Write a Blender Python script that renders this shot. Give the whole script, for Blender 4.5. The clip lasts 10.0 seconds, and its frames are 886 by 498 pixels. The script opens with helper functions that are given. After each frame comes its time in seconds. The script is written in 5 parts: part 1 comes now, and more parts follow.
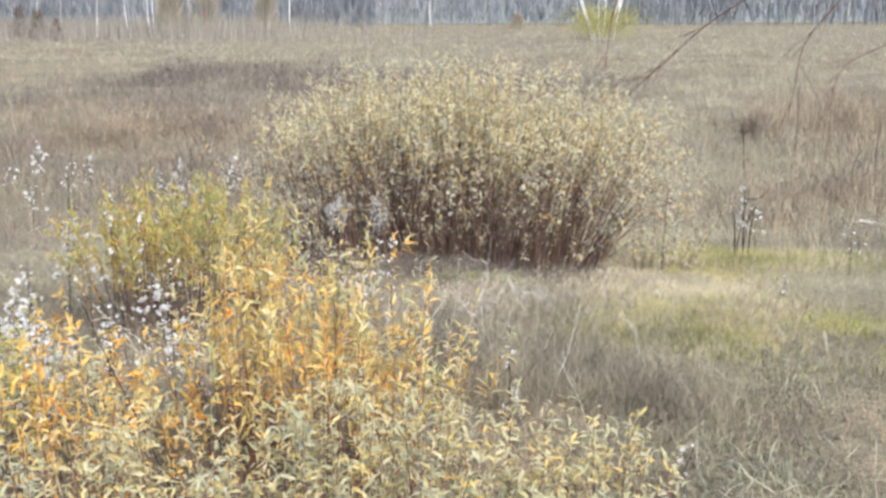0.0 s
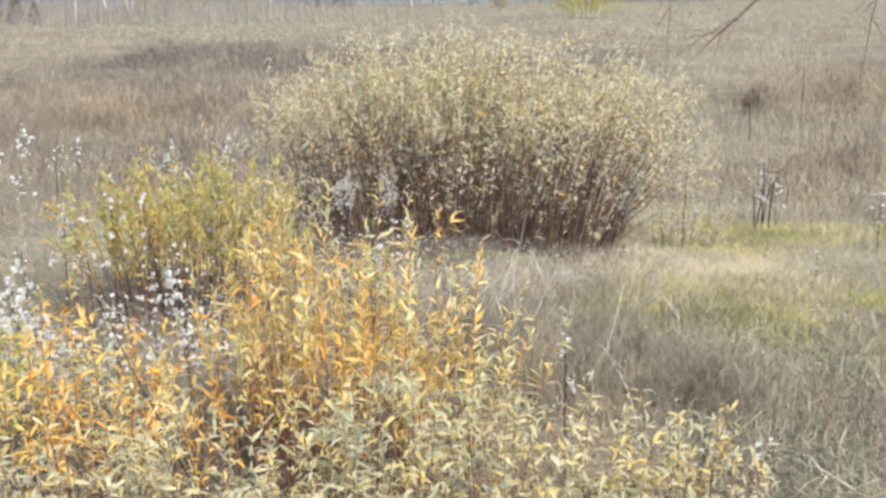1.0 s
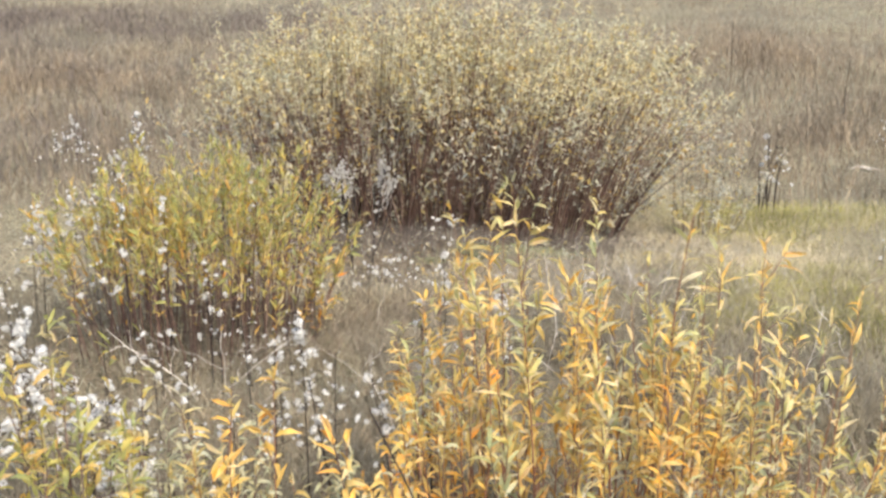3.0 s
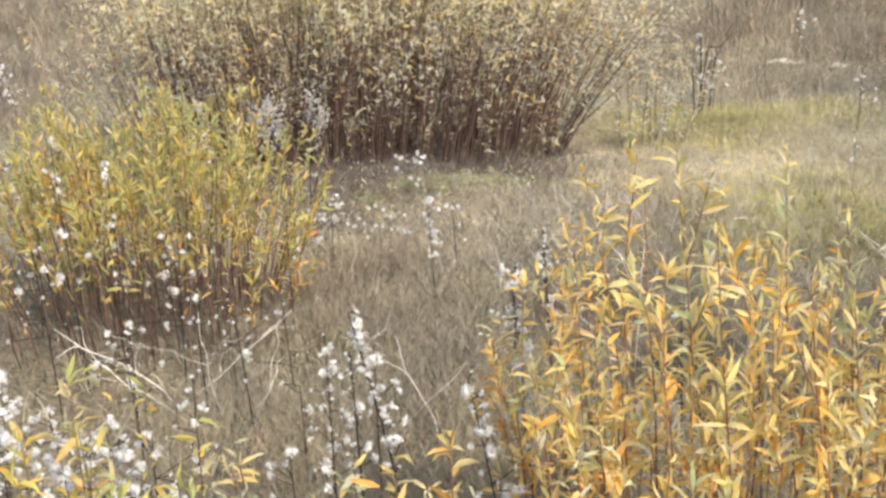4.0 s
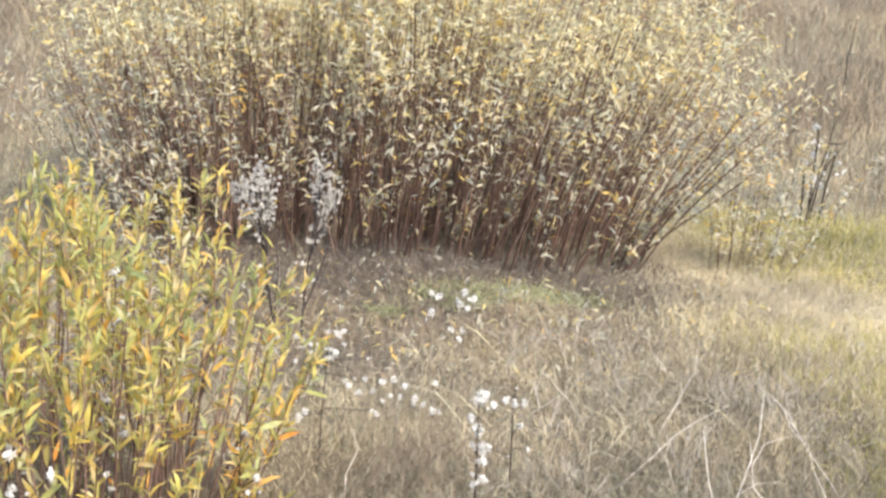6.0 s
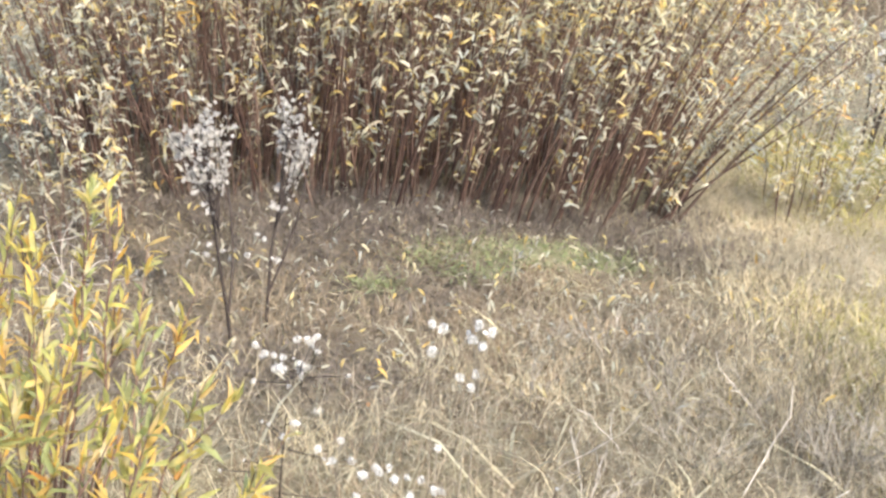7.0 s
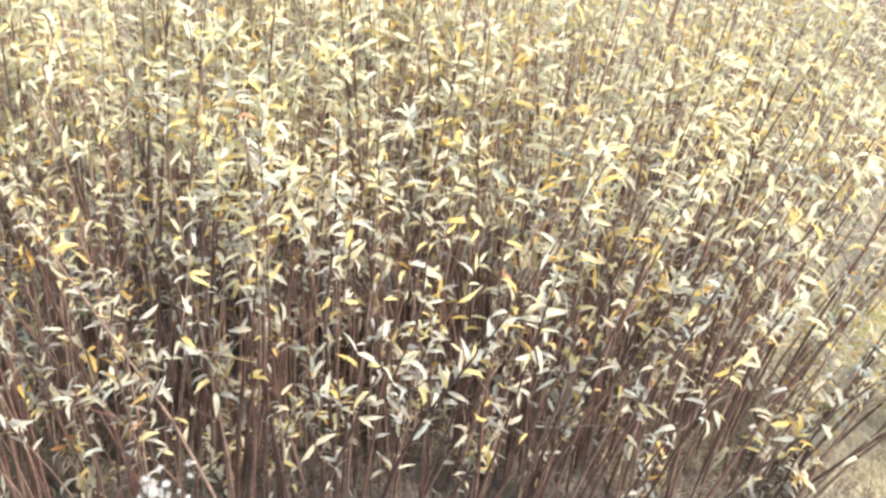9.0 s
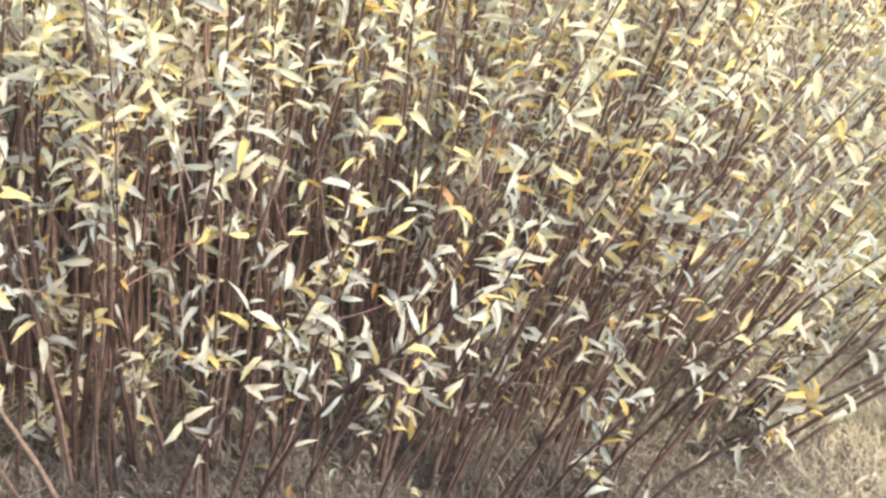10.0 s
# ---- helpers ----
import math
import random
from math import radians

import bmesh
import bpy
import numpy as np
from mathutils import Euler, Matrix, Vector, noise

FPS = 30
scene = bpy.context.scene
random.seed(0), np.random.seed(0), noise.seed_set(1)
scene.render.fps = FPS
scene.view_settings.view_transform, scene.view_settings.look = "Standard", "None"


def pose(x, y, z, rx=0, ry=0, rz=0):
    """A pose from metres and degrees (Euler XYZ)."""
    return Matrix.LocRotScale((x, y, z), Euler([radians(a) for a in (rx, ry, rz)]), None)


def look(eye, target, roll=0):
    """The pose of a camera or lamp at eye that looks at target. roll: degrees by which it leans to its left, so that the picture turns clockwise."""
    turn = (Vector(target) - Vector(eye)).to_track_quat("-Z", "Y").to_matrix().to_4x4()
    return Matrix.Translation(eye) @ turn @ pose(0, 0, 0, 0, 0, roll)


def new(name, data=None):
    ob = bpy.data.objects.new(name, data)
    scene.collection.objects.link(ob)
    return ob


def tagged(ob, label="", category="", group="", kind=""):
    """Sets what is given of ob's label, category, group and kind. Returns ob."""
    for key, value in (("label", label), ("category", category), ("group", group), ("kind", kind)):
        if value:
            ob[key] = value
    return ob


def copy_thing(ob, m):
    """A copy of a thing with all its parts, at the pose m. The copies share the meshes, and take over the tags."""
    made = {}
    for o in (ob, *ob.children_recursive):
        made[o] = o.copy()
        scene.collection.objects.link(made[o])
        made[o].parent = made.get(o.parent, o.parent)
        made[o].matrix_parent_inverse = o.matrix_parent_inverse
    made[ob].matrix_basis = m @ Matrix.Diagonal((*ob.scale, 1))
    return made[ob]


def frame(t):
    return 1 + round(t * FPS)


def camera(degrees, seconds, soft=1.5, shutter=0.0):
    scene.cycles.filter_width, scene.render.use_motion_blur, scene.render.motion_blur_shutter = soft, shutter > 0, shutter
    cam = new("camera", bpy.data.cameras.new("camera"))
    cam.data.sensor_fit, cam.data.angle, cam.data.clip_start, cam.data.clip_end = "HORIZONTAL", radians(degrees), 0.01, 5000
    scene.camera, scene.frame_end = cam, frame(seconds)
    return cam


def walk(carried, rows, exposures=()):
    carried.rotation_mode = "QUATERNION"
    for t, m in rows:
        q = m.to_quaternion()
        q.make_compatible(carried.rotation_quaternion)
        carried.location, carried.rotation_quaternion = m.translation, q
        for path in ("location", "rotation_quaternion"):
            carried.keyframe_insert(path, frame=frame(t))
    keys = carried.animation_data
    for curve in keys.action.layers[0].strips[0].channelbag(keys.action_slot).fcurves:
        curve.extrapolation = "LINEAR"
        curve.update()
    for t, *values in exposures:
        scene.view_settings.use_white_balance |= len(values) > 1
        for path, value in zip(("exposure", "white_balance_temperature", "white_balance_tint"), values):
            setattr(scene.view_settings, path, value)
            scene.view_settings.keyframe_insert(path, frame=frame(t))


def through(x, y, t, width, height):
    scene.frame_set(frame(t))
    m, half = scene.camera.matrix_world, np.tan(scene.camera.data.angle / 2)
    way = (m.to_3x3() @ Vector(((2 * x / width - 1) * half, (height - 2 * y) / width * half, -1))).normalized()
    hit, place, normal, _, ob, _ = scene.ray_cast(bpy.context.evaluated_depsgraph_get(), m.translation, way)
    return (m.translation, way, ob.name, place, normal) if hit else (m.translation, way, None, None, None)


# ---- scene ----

EXPO = 1.48

# ---- camera and its walk: seconds, place, heading, tilt, lean ----
WALK = (
    (0, 2.849, 6.089, 1.822, 17.95, -10.56, -0.19),
    (0.5, 2.790, 6.104, 1.817, 16.75, -10.88, -0.29),
    (1, 2.513, 6.427, 1.736, 17.16, -11.46, -0.91),
    (1.5, 2.234, 6.717, 1.696, 18.37, -10.75, -1.27),
    (2, 1.809, 6.947, 1.694, 13.94, -11.84, -0.31),
    (2.5, 1.417, 7.063, 1.740, 11.39, -13.46, 0.53),
    (2.7, 1.275, 7.178, 1.699, 10.88, -13.21, 0.29),
    (3.8, 0.498, 7.873, 1.689, 2.30, -15.85, -2.92),
    (4, 0.422, 8.030, 1.672, 1.97, -17.56, -3.25),
    (4.5, 0.254, 8.518, 1.632, 4.22, -14.91, -2.88),
    (5, 0.179, 8.992, 1.594, 0.12, -15.70, 0.91),
    (5.5, 0.184, 9.419, 1.599, -0.24, -14.79, 3.21),
    (5.7, 0.214, 9.616, 1.584, 1.67, -15.08, 2.50),
    (6.8, 0.161, 10.785, 1.602, 2.28, -21.84, 3.70),
    (7, 0.132, 11.023, 1.575, 1.68, -22.56, 3.30),
    (7.5, 0.101, 11.593, 1.571, 2.10, -24.13, 0.93),
    (8, 0.094, 11.857, 1.651, -0.37, -26.28, 1.88),
    (8.5, 0.030, 12.445, 1.627, -1.85, -25.72, 1.70),
    (9, -0.007, 12.949, 1.599, -0.06, -20.64, -0.50),
    (9.5, -0.116, 13.335, 1.503, -4.46, -23.89, 2.38),
    (10, -0.130, 13.664, 1.435, -8.43, -27.62, 4.25),
)
cam = camera(40.0, 10.0, soft=2.8)
walk(cam, [(t, pose(x, y, z, 90 + tilt, 0, head) @ pose(0, 0, 0, 0, 0, lean)) for t, x, y, z, head, tilt, lean in WALK],
     exposures=((0.0, EXPO - 0.15, 6100, 10), (1.5, EXPO - 0.14, 6300, 10), (2.5, EXPO - 0.22, 6600, 10), (4.5, EXPO - 0.12, 6750, 10), (5.5, EXPO + 0.04, 6600, 10), (7.5, EXPO + 0.31, 6550, 10),
                (8.5, EXPO + 0.52, 6480, 10), (9.0, EXPO + 0.47, 6350, 10), (9.5, EXPO + 0.34, 6300, 10), (10.0, EXPO + 0.34, 6300, 10)))

# ---- sky, sun ----
SUN_AZ, SUN_EL = 138.0, 46.0   # degrees clockwise from +y, degrees above the horizon
world = bpy.data.worlds.new("sky")
scene.world = world
world.use_nodes = True
wn = world.node_tree
sky = wn.nodes.new("ShaderNodeTexSky")
sky.sky_type = "NISHITA"
sky.sun_disc = False
sky.sun_elevation, sky.sun_rotation = radians(SUN_EL), radians(SUN_AZ)
sky.dust_density, sky.air_density = 2.0, 1.0
wn.links.new(sky.outputs[0], wn.nodes["Background"].inputs[0])
wn.nodes["Background"].inputs[1].default_value = 0.15
sun_data = bpy.data.lights.new("sun", "SUN")
sun_data.energy, sun_data.angle, sun_data.color = 2.3, radians(7.0), (1.0, 0.93, 0.82)
sun = new("sun", sun_data)
ca, ce = radians(SUN_AZ), radians(SUN_EL)
sun.matrix_world = look((40 * math.sin(ca) * math.cos(ce), 40 * math.cos(ca) * math.cos(ce), 40 * math.sin(ce)), (0, 0, 0))

rng = np.random.default_rng(7)


# ---- materials ----
def base_material(name, rough=0.7, spec=0.3):
    m = bpy.data.materials.new(name)
    m.use_nodes = True
    nt = m.node_tree
    b = nt.nodes["Principled BSDF"]
    b.inputs["Roughness"].default_value = rough
    b.inputs["Specular IOR Level"].default_value = spec
    return m, nt, b


def ramp(nt, colours, smooth=True):
    r = nt.nodes.new("ShaderNodeValToRGB")
    e = r.color_ramp.elements
    r.color_ramp.interpolation = "LINEAR" if smooth else "CONSTANT"
    while len(e) < len(colours):
        e.new(0.5)
    for el, (p, c) in zip(e, colours):
        el.position, el.color = p, (*c, 1)
    return r


def plant_material(name, colours, single=False, through=0.35, rough=0.55, spec=0.35, mottle=0.25, scale=40.0, smooth=True, drift=0.0, clump=0.0, shoot=0.0):
    """Plant tissue: one colour a piece out of a range, mottled, letting some light through."""
    m, nt, b = base_material(name, rough, spec)
    if single:
        src = nt.nodes.new("ShaderNodeObjectInfo").outputs["Random"]
    else:
        src = nt.nodes.new("ShaderNodeNewGeometry").outputs["Random Per Island"]
    r = ramp(nt, colours, smooth)
    if clump:
        place = nt.nodes.new("ShaderNodeNewGeometry")
        patch = nt.nodes.new("ShaderNodeTexNoise")
        patch.inputs["Scale"].default_value, patch.inputs["Detail"].default_value = 7.0, 2
        nt.links.new(place.outputs["Position"], patch.inputs["Vector"])
        wide = nt.nodes.new("ShaderNodeMapRange")
        wide.inputs[1].default_value, wide.inputs[2].default_value = 0.33, 0.67
        nt.links.new(patch.outputs[0], wide.inputs[0])
        blend = nt.nodes.new("ShaderNodeMix")
        blend.inputs[0].default_value = clump
        nt.links.new(src, blend.inputs[2])
        nt.links.new(wide.outputs[0], blend.inputs[3])
        src = blend.outputs[0]
    nt.links.new(src, r.inputs[0])
    co = nt.nodes.new("ShaderNodeTexCoord")
    n = nt.nodes.new("ShaderNodeTexNoise")
    n.inputs["Scale"].default_value = scale
    n.inputs["Detail"].default_value = 3
    nt.links.new(co.outputs["Object"], n.inputs["Vector"])
    v = nt.nodes.new("ShaderNodeMapRange")
    v.inputs[1].default_value, v.inputs[2].default_value = 0.3, 0.7
    v.inputs[3].default_value, v.inputs[4].default_value = 1 - mottle, 1 + mottle
    nt.links.new(n.outputs[0], v.inputs[0])
    mul = nt.nodes.new("ShaderNodeVectorMath")
    mul.operation = "SCALE"
    nt.links.new(r.outputs[0], mul.inputs[0])
    nt.links.new(v.outputs[0], mul.inputs["Scale"])
    if shoot:
        # shoots next to each other turn at their own pace: tall narrow drifts of grey-green and orange
        spot = nt.nodes.new("ShaderNodeNewGeometry")
        tall = nt.nodes.new("ShaderNodeVectorMath")
        tall.operation = "MULTIPLY"
        tall.inputs[1].default_value = (9.0, 9.0, 2.6)
        nt.links.new(spot.outputs["Position"], tall.inputs[0])
        pace = nt.nodes.new("ShaderNodeTexNoise")
        pace.inputs["Scale"].default_value, pace.inputs["Detail"].default_value = 1.0, 2
        nt.links.new(tall.outputs[0], pace.inputs["Vector"])
        turned = ramp(nt, [(0.36, (1 - 0.6 * shoot, 1 - 0.2 * shoot, 1 + 0.6 * shoot)), (0.5, (1.0, 1.0, 1.0)), (0.64, (1 + 0.35 * shoot, 1 - 0.3 * shoot, 1 - 0.9 * shoot))])
        nt.links.new(pace.outputs[0], turned.inputs[0])
        hue = nt.nodes.new("ShaderNodeVectorMath")
        hue.operation = "MULTIPLY"
        nt.links.new(mul.outputs[0], hue.inputs[0])
        nt.links.new(turned.outputs[0], hue.inputs[1])
        mul = hue
    if drift:
        slow = nt.nodes.new("ShaderNodeTexNoise")
        slow.inputs["Scale"].default_value, slow.inputs["Detail"].default_value = drift, 5
        nt.links.new(co.outputs["Object"], slow.inputs["Vector"])
        tint = ramp(nt, [(0.38, (0.64, 0.64, 0.62)), (0.5, (1.0, 1.0, 0.98)), (0.62, (1.36, 1.31, 1.14))])
        nt.links.new(slow.outputs[0], tint.inputs[0])
        both = nt.nodes.new("ShaderNodeVectorMath")
        both.operation = "MULTIPLY"
        nt.links.new(mul.outputs[0], both.inputs[0])
        nt.links.new(tint.outputs[0], both.inputs[1])
        mul = both
    nt.links.new(mul.outputs[0], b.inputs["Base Color"])
    if through > 0:
        tr = nt.nodes.new("ShaderNodeBsdfTranslucent")
        nt.links.new(mul.outputs[0], tr.inputs[0])
        mx = nt.nodes.new("ShaderNodeMixShader")
        mx.inputs[0].default_value = through
        nt.links.new(b.outputs[0], mx.inputs[1])
        nt.links.new(tr.outputs[0], mx.inputs[2])
        nt.links.new(mx.outputs[0], nt.nodes["Material Output"].inputs[0])
    return m


def soil_material():
    m, nt, b = base_material("matted_straw_and_soil", 0.95, 0.1)
    co = nt.nodes.new("ShaderNodeTexCoord")
    big = nt.nodes.new("ShaderNodeTexNoise")
    big.inputs["Scale"].default_value, big.inputs["Detail"].default_value = 0.35, 5
    fine = nt.nodes.new("ShaderNodeTexNoise")
    fine.inputs["Scale"].default_value, fine.inputs["Detail"].default_value = 22.0, 8
    for n in (big, fine):
        nt.links.new(co.outputs["Object"], n.inputs["Vector"])
    r1 = ramp(nt, [(0.3, (0.14, 0.118, 0.085)), (0.5, (0.21, 0.18, 0.13)), (0.7, (0.24, 0.22, 0.145))])
    r2 = ramp(nt, [(0.3, (0.45, 0.42, 0.38)), (0.65, (1.15, 1.12, 1.05))])
    nt.links.new(big.outputs[0], r1.inputs[0])
    nt.links.new(fine.outputs[0], r2.inputs[0])
    mix = nt.nodes.new("ShaderNodeMix")
    mix.data_type, mix.blend_type = "RGBA", "MULTIPLY"
    mix.inputs[0].default_value = 1.0
    nt.links.new(r1.outputs[0], mix.inputs[6])
    nt.links.new(r2.outputs[0], mix.inputs[7])
    nt.links.new(mix.outputs[2], b.inputs["Base Color"])
    bump = nt.nodes.new("ShaderNodeBump")
    bump.inputs["Strength"].default_value, bump.inputs["Distance"].default_value = 0.9, 0.03
    nt.links.new(fine.outputs[0], bump.inputs["Height"])
    nt.links.new(bump.outputs[0], b.inputs["Normal"])
    return m


SOIL = soil_material()
PALE = [(0.0, (0.41, 0.42, 0.34)), (0.18, (0.52, 0.48, 0.38)), (0.30, (0.43, 0.44, 0.36)), (0.44, (0.58, 0.52, 0.40)), (0.56, (0.47, 0.47, 0.36)), (0.68, (0.57, 0.51, 0.35)),
        (0.80, (0.61, 0.52, 0.23)), (0.89, (0.65, 0.45, 0.13)), (0.96, (0.61, 0.35, 0.12)), (1.0, (0.48, 0.27, 0.16))]
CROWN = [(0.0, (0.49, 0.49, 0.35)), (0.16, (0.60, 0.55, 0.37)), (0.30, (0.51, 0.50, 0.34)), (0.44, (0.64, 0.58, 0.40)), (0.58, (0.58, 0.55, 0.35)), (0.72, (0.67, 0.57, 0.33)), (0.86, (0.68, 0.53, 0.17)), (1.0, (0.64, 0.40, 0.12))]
YELLOW = [(0.0, (0.30, 0.33, 0.17)), (0.18, (0.50, 0.46, 0.13)), (0.30, (0.33, 0.35, 0.14)), (0.44, (0.61, 0.49, 0.12)), (0.55, (0.43, 0.42, 0.18)), (0.66, (0.63, 0.43, 0.09)), (0.76, (0.56, 0.51, 0.31)), (0.88, (0.58, 0.34, 0.07)), (1.0, (0.39, 0.40, 0.26))]
ORANGE = [(0.0, (0.58, 0.52, 0.33)), (0.16, (0.77, 0.53, 0.16)), (0.28, (0.61, 0.47, 0.17)), (0.41, (0.79, 0.49, 0.11)), (0.53, (0.73, 0.62, 0.36)), (0.64, (0.77, 0.40, 0.07)), (0.76, (0.75, 0.54, 0.17)), (0.88, (0.71, 0.29, 0.05)), (1.0, (0.44, 0.41, 0.21))]
AMBER = [(0.0, (0.43, 0.43, 0.27)), (0.15, (0.71, 0.58, 0.26)), (0.28, (0.47, 0.45, 0.19)), (0.42, (0.77, 0.56, 0.16)), (0.54, (0.66, 0.59, 0.40)), (0.66, (0.76, 0.47, 0.10)), (0.78, (0.54, 0.50, 0.23)), (0.90, (0.73, 0.57, 0.24)), (1.0, (0.64, 0.31, 0.07))]
SILVER = [(0.0, (0.37, 0.37, 0.23)), (0.18, (0.52, 0.49, 0.32)), (0.32, (0.40, 0.40, 0.24)), (0.48, (0.60, 0.54, 0.33)), (0.62, (0.47, 0.44, 0.28)), (0.76, (0.63, 0.52, 0.23)), (0.9, (0.67, 0.49, 0.17)), (1.0, (0.67, 0.39, 0.12))]
LEAF = {}
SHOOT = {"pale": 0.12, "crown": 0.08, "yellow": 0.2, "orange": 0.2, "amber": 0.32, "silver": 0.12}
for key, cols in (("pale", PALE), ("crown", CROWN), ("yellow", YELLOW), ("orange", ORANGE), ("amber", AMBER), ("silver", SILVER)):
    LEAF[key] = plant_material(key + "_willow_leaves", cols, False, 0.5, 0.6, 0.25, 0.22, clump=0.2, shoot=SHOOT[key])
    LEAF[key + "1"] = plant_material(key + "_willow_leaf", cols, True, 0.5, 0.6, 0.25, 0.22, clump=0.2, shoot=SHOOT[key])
BARK = plant_material("brown_willow_bark", [(0, (0.084, 0.049, 0.039)), (0.5, (0.132, 0.080, 0.061)), (1, (0.205, 0.141, 0.108))], True, 0, 0.7, 0.2, 0.35, 60)
TWIG = plant_material("brown_willow_twigs", [(0, (0.128, 0.076, 0.059)), (1, (0.27, 0.178, 0.132))], False, 0, 0.65, 0.25, 0.3, 60)
REDBARK = plant_material("reddish_willow_bark", [(0, (0.16, 0.07, 0.045)), (1, (0.26, 0.13, 0.07))], True, 0, 0.55, 0.35, 0.3, 60)
STRAW = plant_material("dry_grass_blades", [(0, (0.27, 0.24, 0.17)), (0.4, (0.40, 0.36, 0.265)), (0.8, (0.34, 0.325, 0.25)), (1, (0.49, 0.45, 0.335))], False, 0.3, 0.8, 0.15, 0.2, 25, True, 1.7)
PALESTRAW = plant_material("bleached_grass_blades", [(0, (0.43, 0.365, 0.265)), (0.5, (0.55, 0.48, 0.355)), (1, (0.62, 0.55, 0.41))], False, 0.3, 0.8, 0.15, 0.2, 25, True, 1.6)
GREENGRASS = plant_material("yellow_green_grass", [(0, (0.27, 0.27, 0.085)), (0.4, (0.37, 0.34, 0.11)), (1, (0.45, 0.40, 0.20))], False, 0.35, 0.7, 0.2, 0.2, 25, True, 1.3)
HERB = plant_material("low_green_herbs", [(0, (0.22, 0.28, 0.12)), (0.6, (0.32, 0.36, 0.18)), (1, (0.44, 0.42, 0.26))], False, 0.3, 0.7, 0.2, 0.2, 25)
OLIVE = plant_material("low_olive_herbs", [(0, (0.13, 0.13, 0.08)), (0.5, (0.20, 0.195, 0.13)), (1, (0.31, 0.29, 0.20))], False, 0.25, 0.8, 0.15, 0.25, 25, True, 2.2)
GREYHERB = plant_material("grey_green_herbs", [(0, (0.23, 0.24, 0.16)), (1, (0.36, 0.36, 0.25))], False, 0.3, 0.8, 0.2, 0.2, 25)
WEED = plant_material("dead_weed_stalks", [(0, (0.15, 0.13, 0.098)), (0.5, (0.24, 0.208, 0.158)), (1, (0.37, 0.33, 0.255))], False, 0.15, 0.85, 0.1, 0.25, 25, True, 2.4)
BROWNWEED = plant_material("brown_dead_weeds", [(0, (0.17, 0.128, 0.095)), (0.5, (0.25, 0.20, 0.15)), (1, (0.36, 0.305, 0.235))], False, 0.15, 0.85, 0.1, 0.25, 8, True, 1.4)
GREYTWIG = plant_material("bleached_dead_twigs", [(0, (0.46, 0.41, 0.35)), (1, (0.68, 0.62, 0.54))], True, 0, 0.8, 0.2, 0.2, 50)
DRYTWIG = plant_material("weathered_dead_twigs", [(0, (0.30, 0.265, 0.22)), (1, (0.50, 0.45, 0.385))], True, 0, 0.8, 0.2, 0.2, 50)
DARKSTALK = plant_material("dark_weed_stalk", [(0, (0.024, 0.019, 0.017)), (1, (0.055, 0.043, 0.037))], True, 0, 0.85, 0.1, 0.3, 60)
THINSTALK = plant_material("thin_dry_stalk", [(0, (0.20, 0.17, 0.13)), (1, (0.34, 0.29, 0.22))], True, 0, 0.8, 0.2, 0.3, 60)
FLUFF = plant_material("white_seed_fluff", [(0, (0.66, 0.64, 0.60)), (1, (0.86, 0.84, 0.80))], True, 0.5, 0.95, 0.05, 0.06, 120)
LITTER = plant_material("brown_leaf_litter", [(0, (0.14, 0.108, 0.08)), (0.6, (0.23, 0.185, 0.14)), (1, (0.38, 0.32, 0.24))], False, 0.1, 0.9, 0.1, 0.25, 25, True, 4.0)
FARSTRAW = plant_material("soft_meadow_grass", [(0, (0.30, 0.285, 0.215)), (0.5, (0.36, 0.34, 0.26)), (1, (0.41, 0.385, 0.295))], False, 0.3, 0.85, 0.1, 0.15, 6, True, 0.45)
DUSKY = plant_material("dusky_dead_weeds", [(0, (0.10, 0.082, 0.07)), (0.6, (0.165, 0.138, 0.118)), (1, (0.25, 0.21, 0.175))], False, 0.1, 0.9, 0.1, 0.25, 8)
GREYFLUFF = plant_material("greyish_seed_fluff", [(0, (0.50, 0.47, 0.43)), (1, (0.73, 0.70, 0.65))], True, 0.5, 0.95, 0.05, 0.08, 120)


# ---- mesh helpers ----
def raw_mesh(name, verts, tris, material, smooth=False):
    verts, tris = np.asarray(verts, np.float32).reshape(-1, 3), np.asarray(tris, np.int32)
    k = tris.shape[1]
    me = bpy.data.meshes.new(name)
    me.vertices.add(len(verts))
    me.vertices.foreach_set("co", verts.ravel())
    me.loops.add(tris.size)
    me.loops.foreach_set("vertex_index", tris.ravel())
    me.polygons.add(len(tris))
    me.polygons.foreach_set("loop_start", np.arange(0, tris.size, k, dtype=np.int32))
    if smooth:
        me.polygons.foreach_set("use_smooth", np.ones(len(tris), bool))
    me.update(calc_edges=True)
    me.materials.append(material)
    return me


def part(name, mesh, parent, label="", m=None, kind=""):
    ob = new(name, mesh)
    ob.parent = parent
    if m is not None:
        ob.matrix_basis = m
    return tagged(ob, label, kind=kind)


def thing(name, x, y, label, category, group=""):
    ob = new(name)
    ob.location = (x, y, gz(x, y))
    ob.empty_display_size = 0.1
    return tagged(ob, label, category, group)


def unit(v):
    return v / np.maximum(np.linalg.norm(v, axis=-1, keepdims=True), 1e-9)


